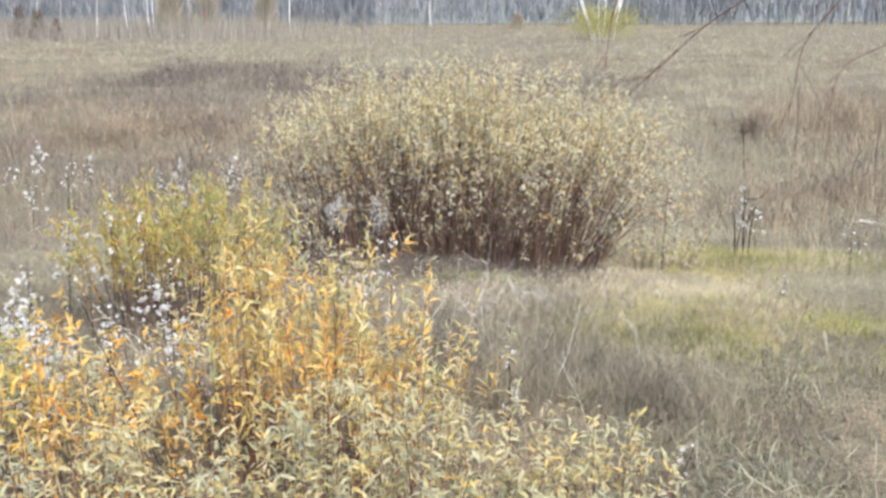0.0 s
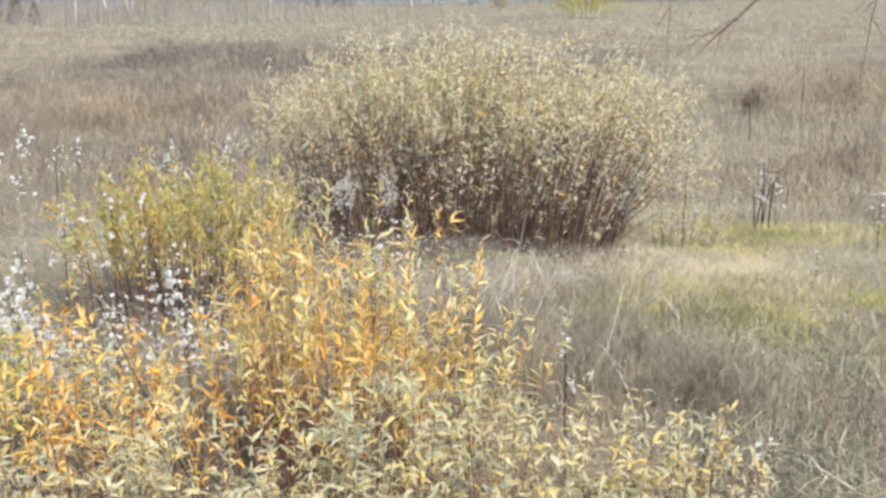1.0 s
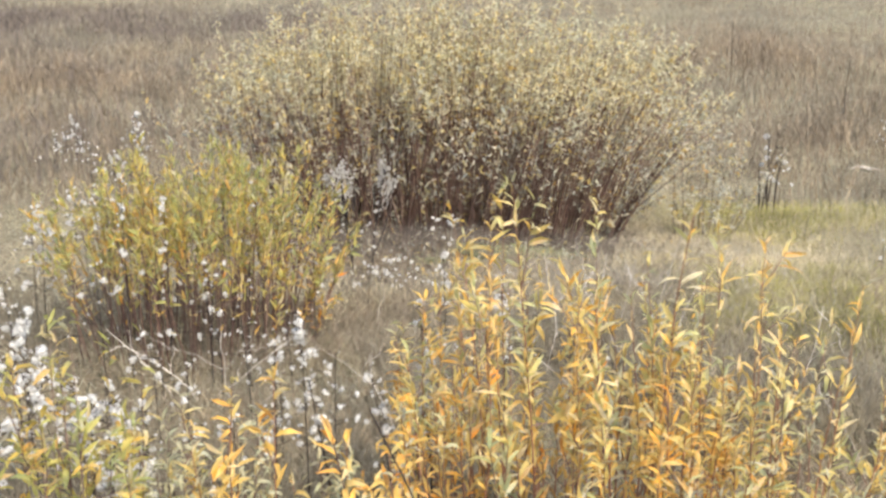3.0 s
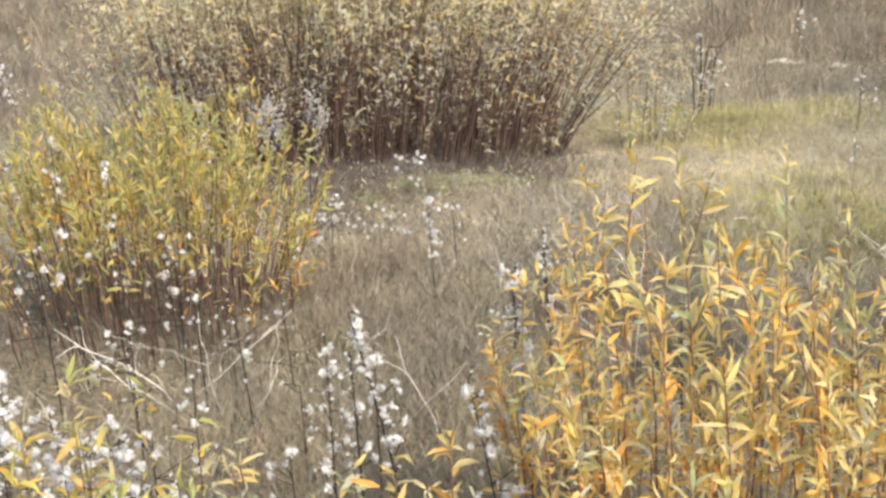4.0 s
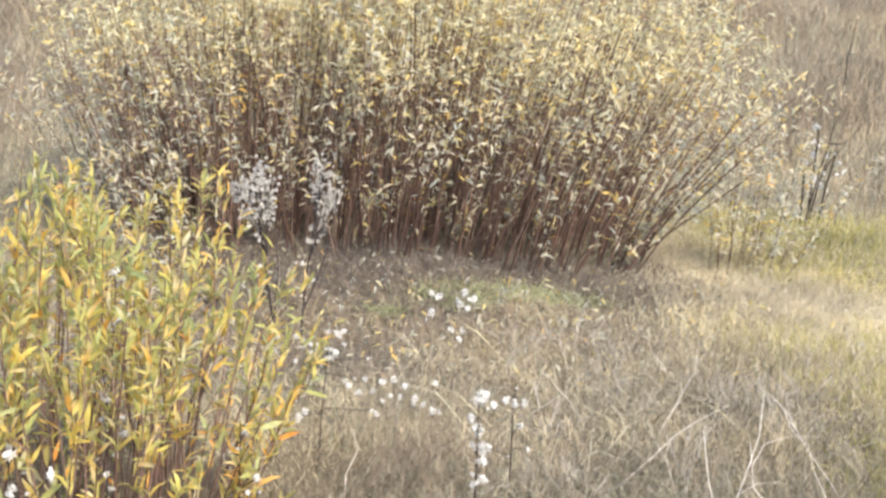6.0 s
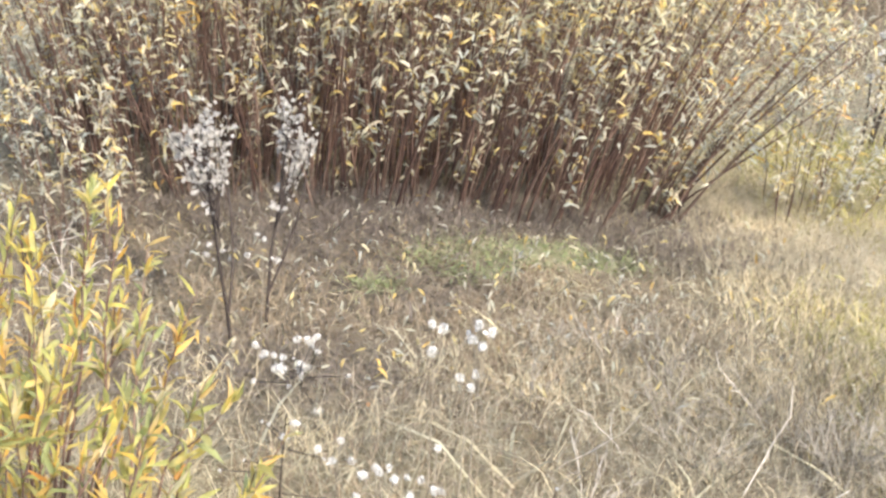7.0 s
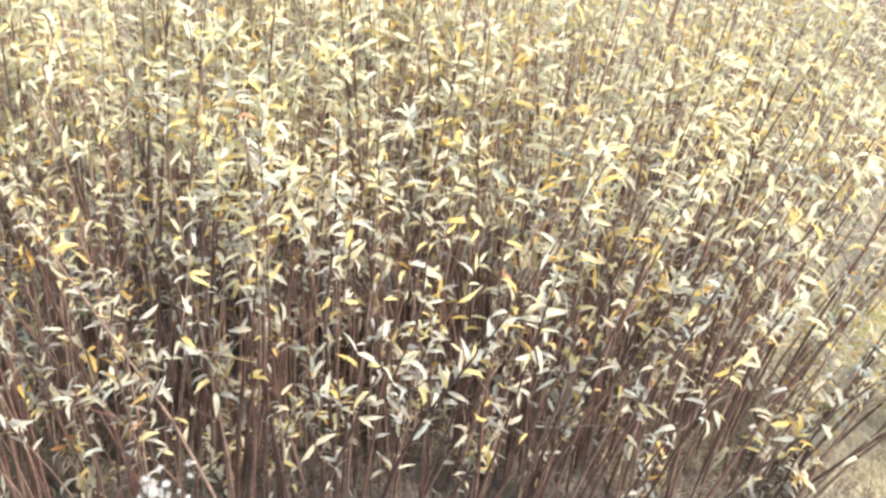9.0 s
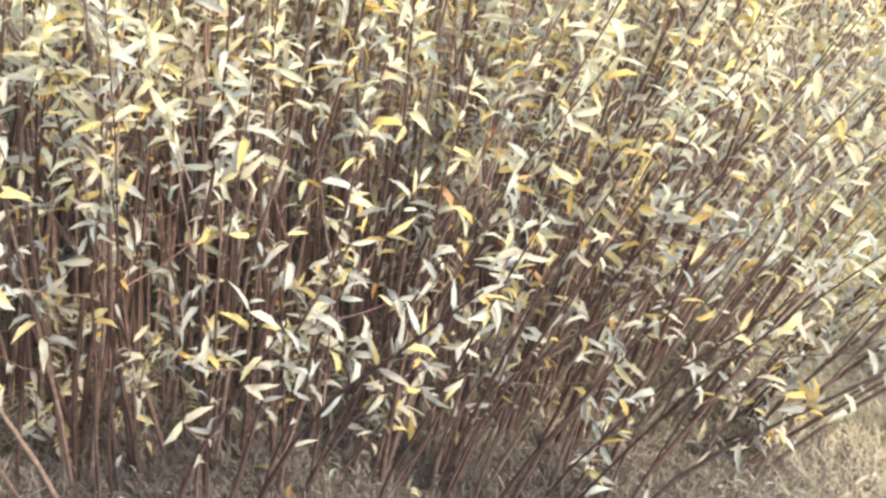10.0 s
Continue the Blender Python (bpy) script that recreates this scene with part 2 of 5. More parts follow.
def tubes(paths, radii, sides=4):
    """Tapered round rods along paths (n, k, 3) with radii (n, k)."""
    paths, radii = np.asarray(paths, float), np.asarray(radii, float)
    n, k, _ = paths.shape
    tan = unit(np.gradient(paths, axis=1))
    ref = np.where(np.abs(tan[..., 2:3]) > 0.8, [1.0, 0, 0], [0, 0, 1.0])
    a = unit(np.cross(tan, ref))
    b = np.cross(tan, a)
    ang = np.arange(sides) * 2 * np.pi / sides
    ring = paths[:, :, None] + radii[:, :, None, None] * (a[:, :, None] * np.cos(ang)[:, None] + b[:, :, None] * np.sin(ang)[:, None])
    idx = np.arange(n * k * sides).reshape(n, k, sides)
    nxt = np.roll(idx, -1, axis=2)
    quads = np.stack([idx[:, :-1], nxt[:, :-1], nxt[:, 1:], idx[:, 1:]], -1).reshape(-1, 4)
    return ring.reshape(-1, 3), quads


def leaf_shape(curl, fold, twist, width):
    """A narrow leaf along +x, one long, folded at the midrib and curling down."""
    s = np.array([0.0, 0.26, 0.62, 1.0])
    half = np.array([0.06, 0.95, 0.9, 0.03]) * width * 0.6
    out, p, last = [], np.zeros(3), 0.0
    for si, h in zip(s, half):
        th = -curl * si
        p = p + (si - last) * np.array([math.cos(th), 0, math.sin(th)])
        last = si
        tw = twist * si
        side = np.array([0, math.cos(tw), math.sin(tw)])
        up = np.array([-math.sin(th), 0, math.cos(th)]) * fold * h
        out += [p - side * h + up, p, p + side * h + up]
    return np.array(out)


LEAF_QUADS = np.array([[r * 3 + c, r * 3 + c + 1, r * 3 + c + 4, r * 3 + c + 3] for r in range(3) for c in range(2)])
LEAF_SHAPES = [leaf_shape(c, f, t, w) for c, f, t, w in
               ((0.5, 0.4, 0.2, 0.17), (1.1, 0.5, -0.4, 0.16), (1.7, 0.4, 0.5, 0.18), (0.8, 0.7, -0.9, 0.15),
                (2.2, 0.5, 0.3, 0.18), (0.2, 0.3, 0.6, 0.15), (1.4, 0.8, -0.2, 0.19), (1.0, 0.3, 1.2, 0.20))]
LEAF_ARR = np.array(LEAF_SHAPES)
LEAF_MESH = {}


def leaf_mesh(k, key):
    if (k, key) not in LEAF_MESH:
        LEAF_MESH[k, key] = raw_mesh("leaf", LEAF_SHAPES[k], LEAF_QUADS, LEAF[key + "1"], True)
    return LEAF_MESH[k, key]


def leaf_frames(d, up):
    y = unit(np.cross(up, d))
    return np.stack([d, y, np.cross(d, y)], -1)


def leaf_soup(pos, rot, length, kind):
    v = np.einsum("nij,nkj->nki", rot, LEAF_ARR[kind]) * length[:, None, None] + pos[:, None]
    f = (LEAF_QUADS[None] + 12 * np.arange(len(pos))[:, None, None]).reshape(-1, 4)
    return v.reshape(-1, 3), f


def blades(pos, h, w, lean, bend):
    """Grass blades: pos (n, 3), heights, widths, lean (n, 2) of the tip over the foot, bend of the tip downwards."""
    n = len(pos)
    ang = rng.uniform(0, 2 * np.pi, n)
    side = np.stack([np.cos(ang), np.sin(ang), np.zeros(n)], -1) * (w / 2)[:, None]
    mid = pos + np.stack([lean[:, 0] * 0.4, lean[:, 1] * 0.4, h * 0.6], -1)
    tip = pos + np.stack([lean[:, 0], lean[:, 1], h * (1 - bend)], -1)
    v = np.stack([pos - side, pos + side, mid - side * 0.8, mid + side * 0.8, tip], 1)
    t = np.array([[0, 1, 3], [0, 3, 2], [2, 3, 4]])
    return v.reshape(-1, 3), (t[None] + 5 * np.arange(n)[:, None, None]).reshape(-1, 3)


# ---- the lie of the land ----
def gz(x, y):
    x, y = np.asarray(x, float), np.asarray(y, float)
    rise = 1.30 * np.clip((y - 21) / 130, 0, 1) ** 0.75
    down, back = np.clip((y - 13.1) / 1.7, 0, 1), np.clip((y - 19) / 12, 0, 1)
    dip = -0.10 * np.exp(-((y - 18.5) / 3.0) ** 2) - 0.16 * down ** 2 * (3 - 2 * down) * (1 - back ** 2 * (3 - 2 * back))
    lumps = 0.025 * np.sin(1.7 * x + 0.6 * y) * np.sin(1.3 * y - 0.4 * x) + 0.02 * np.sin(4.1 * x + 2) * np.sin(3.7 * y + 1)
    z = rise + dip + lumps * np.clip(1 - (np.abs(x) + np.abs(y - 14)) / 60, 0, 1)
    return float(z) if z.ndim == 0 else z


def lay_ground():
    u = np.linspace(-1, 1, 201)
    xs = 0.5 + 12 * u + 600 * np.sign(u) * np.abs(u) ** 5
    w = np.linspace(-1, 1, 241)
    ys = 13 + 14 * w + 700 * np.sign(w) * np.abs(w) ** 5
    gx, gy = np.meshgrid(xs, ys)
    v = np.stack([gx, gy, gz(gx, gy)], -1).reshape(-1, 3)
    i = np.arange(len(xs) * len(ys)).reshape(len(ys), len(xs))
    q = np.stack([i[:-1, :-1], i[:-1, 1:], i[1:, 1:], i[1:, :-1]], -1).reshape(-1, 4)
    tagged(new("ground", raw_mesh("ground", v, q, SOIL, True)), "autumn meadow soil covered with matted pale straw", "ground", kind="structure")


lay_ground()


# ---- grass and weeds ----
def scatter(n, x0, x1, y0, y1):
    """Points over a stretch of meadow that thins out towards its edges."""
    x = rng.uniform(x0, x1, n) + rng.normal(0, 0.09 * (x1 - x0), n)
    y = rng.uniform(y0, y1, n) + rng.normal(0, 0.09 * (y1 - y0), n)
    return np.stack([x, y, gz(x, y) - 0.01], -1)


def fan_scatter(n, y0, y1, near, power=1.0):
    """Points over the widening strip of meadow that lies ahead."""
    y = y0 + (y1 - y0) * rng.uniform(0, 1, n) ** power + rng.normal(0, 1.2, n)
    d = y - 6.0
    x = 2.5 + rng.uniform(-0.80, 0.30, n) * d + rng.normal(0, near, n)
    return np.stack([x, y, gz(x, y) - 0.01], -1)


def patchy(p, scale, seed, low):
    """Keeps points where a slow pattern is high."""
    a = np.sin(p[:, 0] * scale + seed) + np.sin(p[:, 1] * scale * 1.3 + seed * 2) + np.sin((p[:, 0] + p[:, 1]) * scale * 0.7 + seed * 3)
    return p[a + rng.normal(0, 0.9, len(p)) > low]


def off_green(p):
    """Thins weeds out where the yellow-green grass grows."""
    green = (p[:, 0] > 1.15 + 0.15 * np.sin(3 * p[:, 1])) & (p[:, 1] > 11.9) & (p[:, 1] < 14.1)
    return p[~green | (rng.uniform(0, 1, len(p)) < 0.3)]


def off_pale(p):
    """Thins brown plants out where the bleached grass grows."""
    pale = (p[:, 0] > 0.7 + 0.2 * np.sin(4 * p[:, 1])) & (p[:, 0] < 2.2) & (p[:, 1] > 13.7) & (p[:, 1] < 15.7)
    return p[~pale | (rng.uniform(0, 1, len(p)) < 0.25)]


def thin_near(p):
    """Leaves less straw where low herbs and bare soil show between the young shrubs."""
    herby = (p[:, 1] + 0.3 * np.sin(2.3 * p[:, 0]) < 12.6) & (p[:, 0] > -1.8)
    dusky = (p[:, 0] + 0.2 * np.sin(5 * p[:, 1]) < 0.1) & (p[:, 0] > -1.7) & (p[:, 1] > 13.8) & (p[:, 1] < 15.6)
    return p[~(herby | dusky) | (rng.uniform(0, 1, len(p)) < 0.35)]


def stuff(name, vf, material, label, category):
    return tagged(new(name, raw_mesh(name, vf[0], vf[1], material)), label, category, kind="stuff")


def grass_field(name, p, h, w, lean, bend, material, label, category="grass"):
    n = len(p)
    hh = h * rng.uniform(0.5, 1.3, n)
    stuff(name, blades(p, hh, w * rng.uniform(0.6, 1.3, n), rng.normal(0, 1, (n, 2)) * lean * hh[:, None], rng.uniform(0, bend, n)), material, label, category)


def weed_field(name, p, h, w, material, label, sprigs=4, sway=0.38):
    """Fine dead stalks with short side sprigs."""
    n = len(p)
    hh = h * rng.uniform(0.45, 1.25, n)
    lean = rng.normal(0, sway, (n, 2)) * hh[:, None]
    sets = [blades(p, hh, np.full(n, w), lean, np.zeros(n))]
    for _ in range(sprigs):
        s = rng.uniform(0.35, 0.95, n)
        q = p + np.stack([lean[:, 0] * s, lean[:, 1] * s, hh * s], -1)
        sh = hh * rng.uniform(0.12, 0.32, n)
        sets.append(blades(q, sh, np.full(n, w * 0.9), rng.normal(0, 0.75, (n, 2)) * sh[:, None], np.zeros(n)))
    off, vs, fs = 0, [], []
    for v, f in sets:
        vs.append(v)
        fs.append(f + off)
        off += len(v)
    stuff(name, (np.concatenate(vs), np.concatenate(fs)), material, label, "weeds")


def herb_patches(patches):
    """Loose patches of low herbs, each (x, y, radius, plants)."""
    p = np.concatenate([np.array([x, y]) + rng.normal(0, 0.5, (n, 2)) * np.array([r * 1.25, r * 0.8]) for x, y, r, n in patches])
    return np.concatenate([p, (gz(p[:, 0], p[:, 1]) - 0.01)[:, None]], 1)


grass_field("dry_grass", thin_near(scatter(96000, -3.2, 4.0, 10.0, 18.5)), 0.085, 0.0024, 1.4, 0.6, STRAW, "short matted straw-coloured autumn grass over the meadow")
grass_field("brown_litter", off_pale(scatter(34000, -2.5, 3.0, 10.2, 16.0)), 0.045, 0.0038, 2.0, 0.6, BROWNWEED, "flattened brown grass litter on the ground")
grass_field("pale_grass", patchy(np.concatenate([scatter(13000, 0.85, 1.9, 14.3, 15.6), scatter(12000, 0.5, 2.4, 13.8, 16.2), scatter(6000, 1.0, 1.9, 15.5, 16.5)]), 2.6, 2.5, -1.2), 0.085, 0.0022, 1.2, 0.7, PALESTRAW, "pale bleached grass tufts beside the willow")
weed_field("dead_weeds", off_pale(off_green(patchy(scatter(34000, -3.0, 4.0, 10.4, 14.4), 1.5, 1.0, 0.2))), 0.12, 0.0019, WEED, "fine grey-brown dead weed stalks in the meadow", 5, 0.75)
weed_field("brown_weeds", off_green(patchy(scatter(14000, -0.1, 1.5, 11.6, 14.0), 2.2, 5.0, 0.4)), 0.16, 0.0019, WEED, "tangled brown dead weeds in clumps", 7, 0.7)
grass_field("brown_thatch", patchy(scatter(16000, -1.3, 0.9, 13.9, 15.45), 4.0, 0.7, -0.3), 0.045, 0.0055, 1.6, 0.6, LITTER, "short brown thatch of dead plants before the willow")
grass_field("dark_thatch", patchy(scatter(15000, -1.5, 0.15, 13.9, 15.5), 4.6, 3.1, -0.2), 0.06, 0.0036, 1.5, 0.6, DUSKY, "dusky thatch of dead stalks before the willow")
# Litter and twigs; their dusky colour also carries the shade under the willow.
grass_field("leaf_litter", patchy(scatter(13000, -1.3, 1.0, 15.5, 16.9), 5.0, 1.2, -0.8), 0.035, 0.011, 1.8, 0.7, DUSKY, "fallen brown leaves and litter under the willow, toned dark for its shade", "leaf litter")
weed_field("foot_weeds", patchy(scatter(9500, -1.3, 1.0, 15.15, 15.85), 4.5, 2.2, -0.5), 0.085, 0.0026, DUSKY, "tangle of dead brown twigs at the foot of the willow, toned dark for its shade", 5)
grass_field("yellow_green_grass", np.concatenate([patchy(np.concatenate([scatter(18000, 1.25, 2.5, 12.8, 14.8), scatter(11000, 1.5, 3.2, 15.7, 17.2), scatter(5000, 2.3, 3.6, 12.4, 15.2)]), 2.3, 4.0, -0.5),
                                                   scatter(3200, 2.68, 3.15, 13.55, 14.6)]), 0.11, 0.0032, 0.8, 0.6, GREENGRASS, "short yellow-green grass beside the willow")
weed_field("bleached_stalks", patchy(np.concatenate([scatter(2600, 1.0, 2.6, 12.8, 15.2), scatter(900, 1.5, 3.2, 15.6, 17.0)]), 2.0, 1.0, -0.3), 0.17, 0.0019, PALESTRAW, "thin bleached stalks standing over the green grass", 4, 0.45)
grass_field("grey_green_herbs", patchy(np.concatenate([scatter(6500, -0.5, 1.2, 10.6, 13.0), scatter(3000, 0.8, 3.0, 10.6, 12.6)]), 3.0, 1.0, 0.1), 0.085, 0.006, 0.8, 0.4, GREYHERB, "grey-green leafy herbs low among the dead weeds")
grass_field("olive_herbs", patchy(scatter(15000, -0.9, 2.9, 10.2, 12.9), 2.8, 0.4, -0.5), 0.055, 0.0075, 1.3, 0.5, OLIVE, "low olive-grey herbs between the young shrubs")
grass_field("green_herbs", herb_patches(((0.18, 15.24, 0.17, 900), (0.46, 15.30, 0.15, 800), (0.70, 15.28, 0.10, 260), (0.14, 15.0, 0.09, 240), (-0.20, 14.86, 0.06, 200), (-0.02, 15.12, 0.10, 260))), 0.05, 0.009, 1.2, 0.5, HERB, "low green herbs at the foot of the willow")


def beyond(p, y0, soft):
    """Thins points out on the near side of y0."""
    return p[p[:, 1] + rng.normal(0, soft, len(p)) > y0]


def clumps(n, per, y0, y1, r0, r1):
    """Round clumps of points over the strip of meadow ahead."""
    c = fan_scatter(n, y0, y1, 1.0, 1.15)
    r = rng.uniform(r0, r1, n) * (0.6 + 0.4 * (c[:, 1] - y0) / (y1 - y0) * 3)
    own = np.repeat(np.arange(n), per)
    x = c[own, 0] + rng.normal(0, 1, len(own)) * r[own] * 1.6
    y = c[own, 1] + rng.normal(0, 1, len(own)) * r[own]
    return beyond(np.stack([x, y, gz(x, y) - 0.01], -1), 17.6, 1.1)


def near_clumps(n, per, x0, x1, y0, y1, r0, r1):
    """Small round tufts of points on the near meadow."""
    c = scatter(n, x0, x1, y0, y1)
    own = np.repeat(np.arange(n), per)
    r = rng.uniform(r0, r1, n)[own]
    x = c[own, 0] + rng.normal(0, 1, len(own)) * r * 1.3
    y = c[own, 1] + rng.normal(0, 1, len(own)) * r
    return np.stack([x, y, gz(x, y) - 0.01], -1)


def hummocks(name, n, per, x0, x1, y0, y1, r0, r1, h, w, material, label):
    """Domes of dead weeds, tallest in their middles."""
    c = scatter(n, x0, x1, y0, y1)
    own = np.repeat(np.arange(n), per)
    r = rng.uniform(r0, r1, n)[own]
    d = rng.normal(0, 0.6, (len(own), 2))
    x, y = c[own, 0] + d[:, 0] * r * 1.7, c[own, 1] + d[:, 1] * r
    tall = h * (r / r1) ** 0.5 * np.exp(-(d ** 2).sum(1)) * rng.uniform(0.5, 1.2, len(own)) + 0.05
    p = np.stack([x, y, gz(x, y) - 0.01], -1)
    lean = rng.normal(0, 0.35, (len(own), 2)) * tall[:, None]
    sets = [blades(p, tall, np.full(len(own), w), lean, np.zeros(len(own)))]
    for _ in range(2):
        f = rng.uniform(0.4, 0.95, len(own))
        q = p + np.stack([lean[:, 0] * f, lean[:, 1] * f, tall * f], -1)
        sets.append(blades(q, tall * 0.3, np.full(len(own), w), rng.normal(0, 0.25, (len(own), 2)) * tall[:, None], np.zeros(len(own))))
    off = np.cumsum([0] + [len(v) for v, _ in sets])
    stuff(name, (np.concatenate([v for v, _ in sets]), np.concatenate([f + o for (_, f), o in zip(sets, off)])), material, label, "weeds")


hummocks("weed_hummocks", 70, 170, -15.0, -2.6, 18.6, 38.0, 0.35, 1.1, 0.6, 0.007, DUSKY, "dusky brown hummocks of dead weeds in the meadow")
hummocks("dusky_hummocks", 15, 220, -9.6, -5.2, 20.6, 25.0, 0.3, 0.75, 0.50, 0.007, BROWNWEED, "dark brown hummocks of dead weeds beyond the willow")
hummocks("far_hummocks", 7, 220, -14.5, -10.5, 34.0, 39.0, 0.5, 1.0, 0.7, 0.011, DUSKY, "dark hummocks of dead weeds far across the meadow")
hummocks("dark_weed_clump", 3, 150, 1.55, 1.85, 25.2, 25.9, 0.12, 0.24, 0.55, 0.007, BROWNWEED, "tall dark clump of dead weeds beyond the willow")
hummocks("pale_hummocks", 60, 130, -14.0, 8.0, 22.0, 46.0, 0.4, 1.2, 0.40, 0.007, FARSTRAW, "pale straw hummocks in the meadow")
hummocks("brown_hummocks", 34, 150, 2.2, 8.5, 18.2, 32.0, 0.3, 0.9, 0.7, 0.006, BROWNWEED, "brown hummocks of dead weeds beside the willow")
weed_field("weed_tufts", off_green(near_clumps(80, 80, -1.0, 3.0, 10.2, 14.2, 0.06, 0.18)), 0.19, 0.0020, BROWNWEED, "round dark tufts of dead weeds in the near meadow", 7, 0.65)
grass_field("straw_tufts", near_clumps(40, 110, -1.2, 2.4, 12.6, 14.4, 0.04, 0.12), 0.10, 0.0024, 1.0, 0.6, PALESTRAW, "pale straw tufts in the near meadow")
weed_field("standing_weeds", off_green(patchy(scatter(5200, 1.1, 2.4, 11.4, 12.9), 2.6, 3.0, 0.2)), 0.26, 0.0021, WEED, "loose stand of grey-brown dead weeds", 7, 0.5)
weed_field("twig_litter", near_clumps(50, 60, -0.9, 1.5, 13.2, 15.0, 0.08, 0.2), 0.09, 0.003, BROWNWEED, "dark broken twigs lying in the grass", 3)
weed_field("seed_weed_tangle", patchy(scatter(5000, -1.2, 0.7, 10.2, 11.6), 3.5, 1.5, 0.0), 0.22, 0.0020, WEED, "tangle of grey-brown dead weed stalks round the seed heads", 6, 0.7)
grass_field("fallen_straw", scatter(1300, -1.2, 2.4, 11.2, 14.8), 0.04, 0.0028, 4.5, 0.9, PALESTRAW, "long bleached straws lying across the meadow")
grass_field("meadow_grass", beyond(fan_scatter(72000, 15.0, 24, 1.0, 1.0), 17.2, 0.9), 0.10, 0.0045, 1.5, 0.5, FARSTRAW, "straw-coloured meadow grass further off")
grass_field("distant_grass", beyond(fan_scatter(60000, 20, 50, 1.0, 1.4), 20.5, 2.5), 0.12, 0.007, 1.6, 0.5, FARSTRAW, "tall straw-coloured grass across the meadow")
weed_field("meadow_weeds", beyond(patchy(fan_scatter(26000, 15.5, 50, 1.0, 1.4), 0.35, 2.0, 0.0), 19.5, 2.0), 0.20, 0.0045, WEED, "grey-brown dead weeds across the meadow", 4)
weed_field("weed_clumps", clumps(200, 120, 17, 60, 0.25, 0.8), 0.34, 0.005, BROWNWEED, "dark brown clumps of dead weeds in the meadow", 2)
weed_field("weed_thickets", np.concatenate([near_clumps(80, 120, -12.0, -2.4, 17.2, 30.0, 0.25, 0.8), near_clumps(26, 140, 2.4, 7.0, 17.4, 27.0, 0.2, 0.6)]), 0.34, 0.005, LITTER, "low thickets of brown dead weeds across the meadow", 2)
grass_field("surrounding_grass", scatter(22000, -9.0, 12.0, 0.0, 14.0), 0.13, 0.009, 1.4, 0.6, STRAW, "matted dry grass of the meadow all round")
grass_field("far_meadow_grass", beyond(fan_scatter(32000, 45, 160, 3.0, 1.2), 42.0, 5.0), 0.26, 0.022, 1.4, 0.4, STRAW, "pale dry grass of the far meadow")


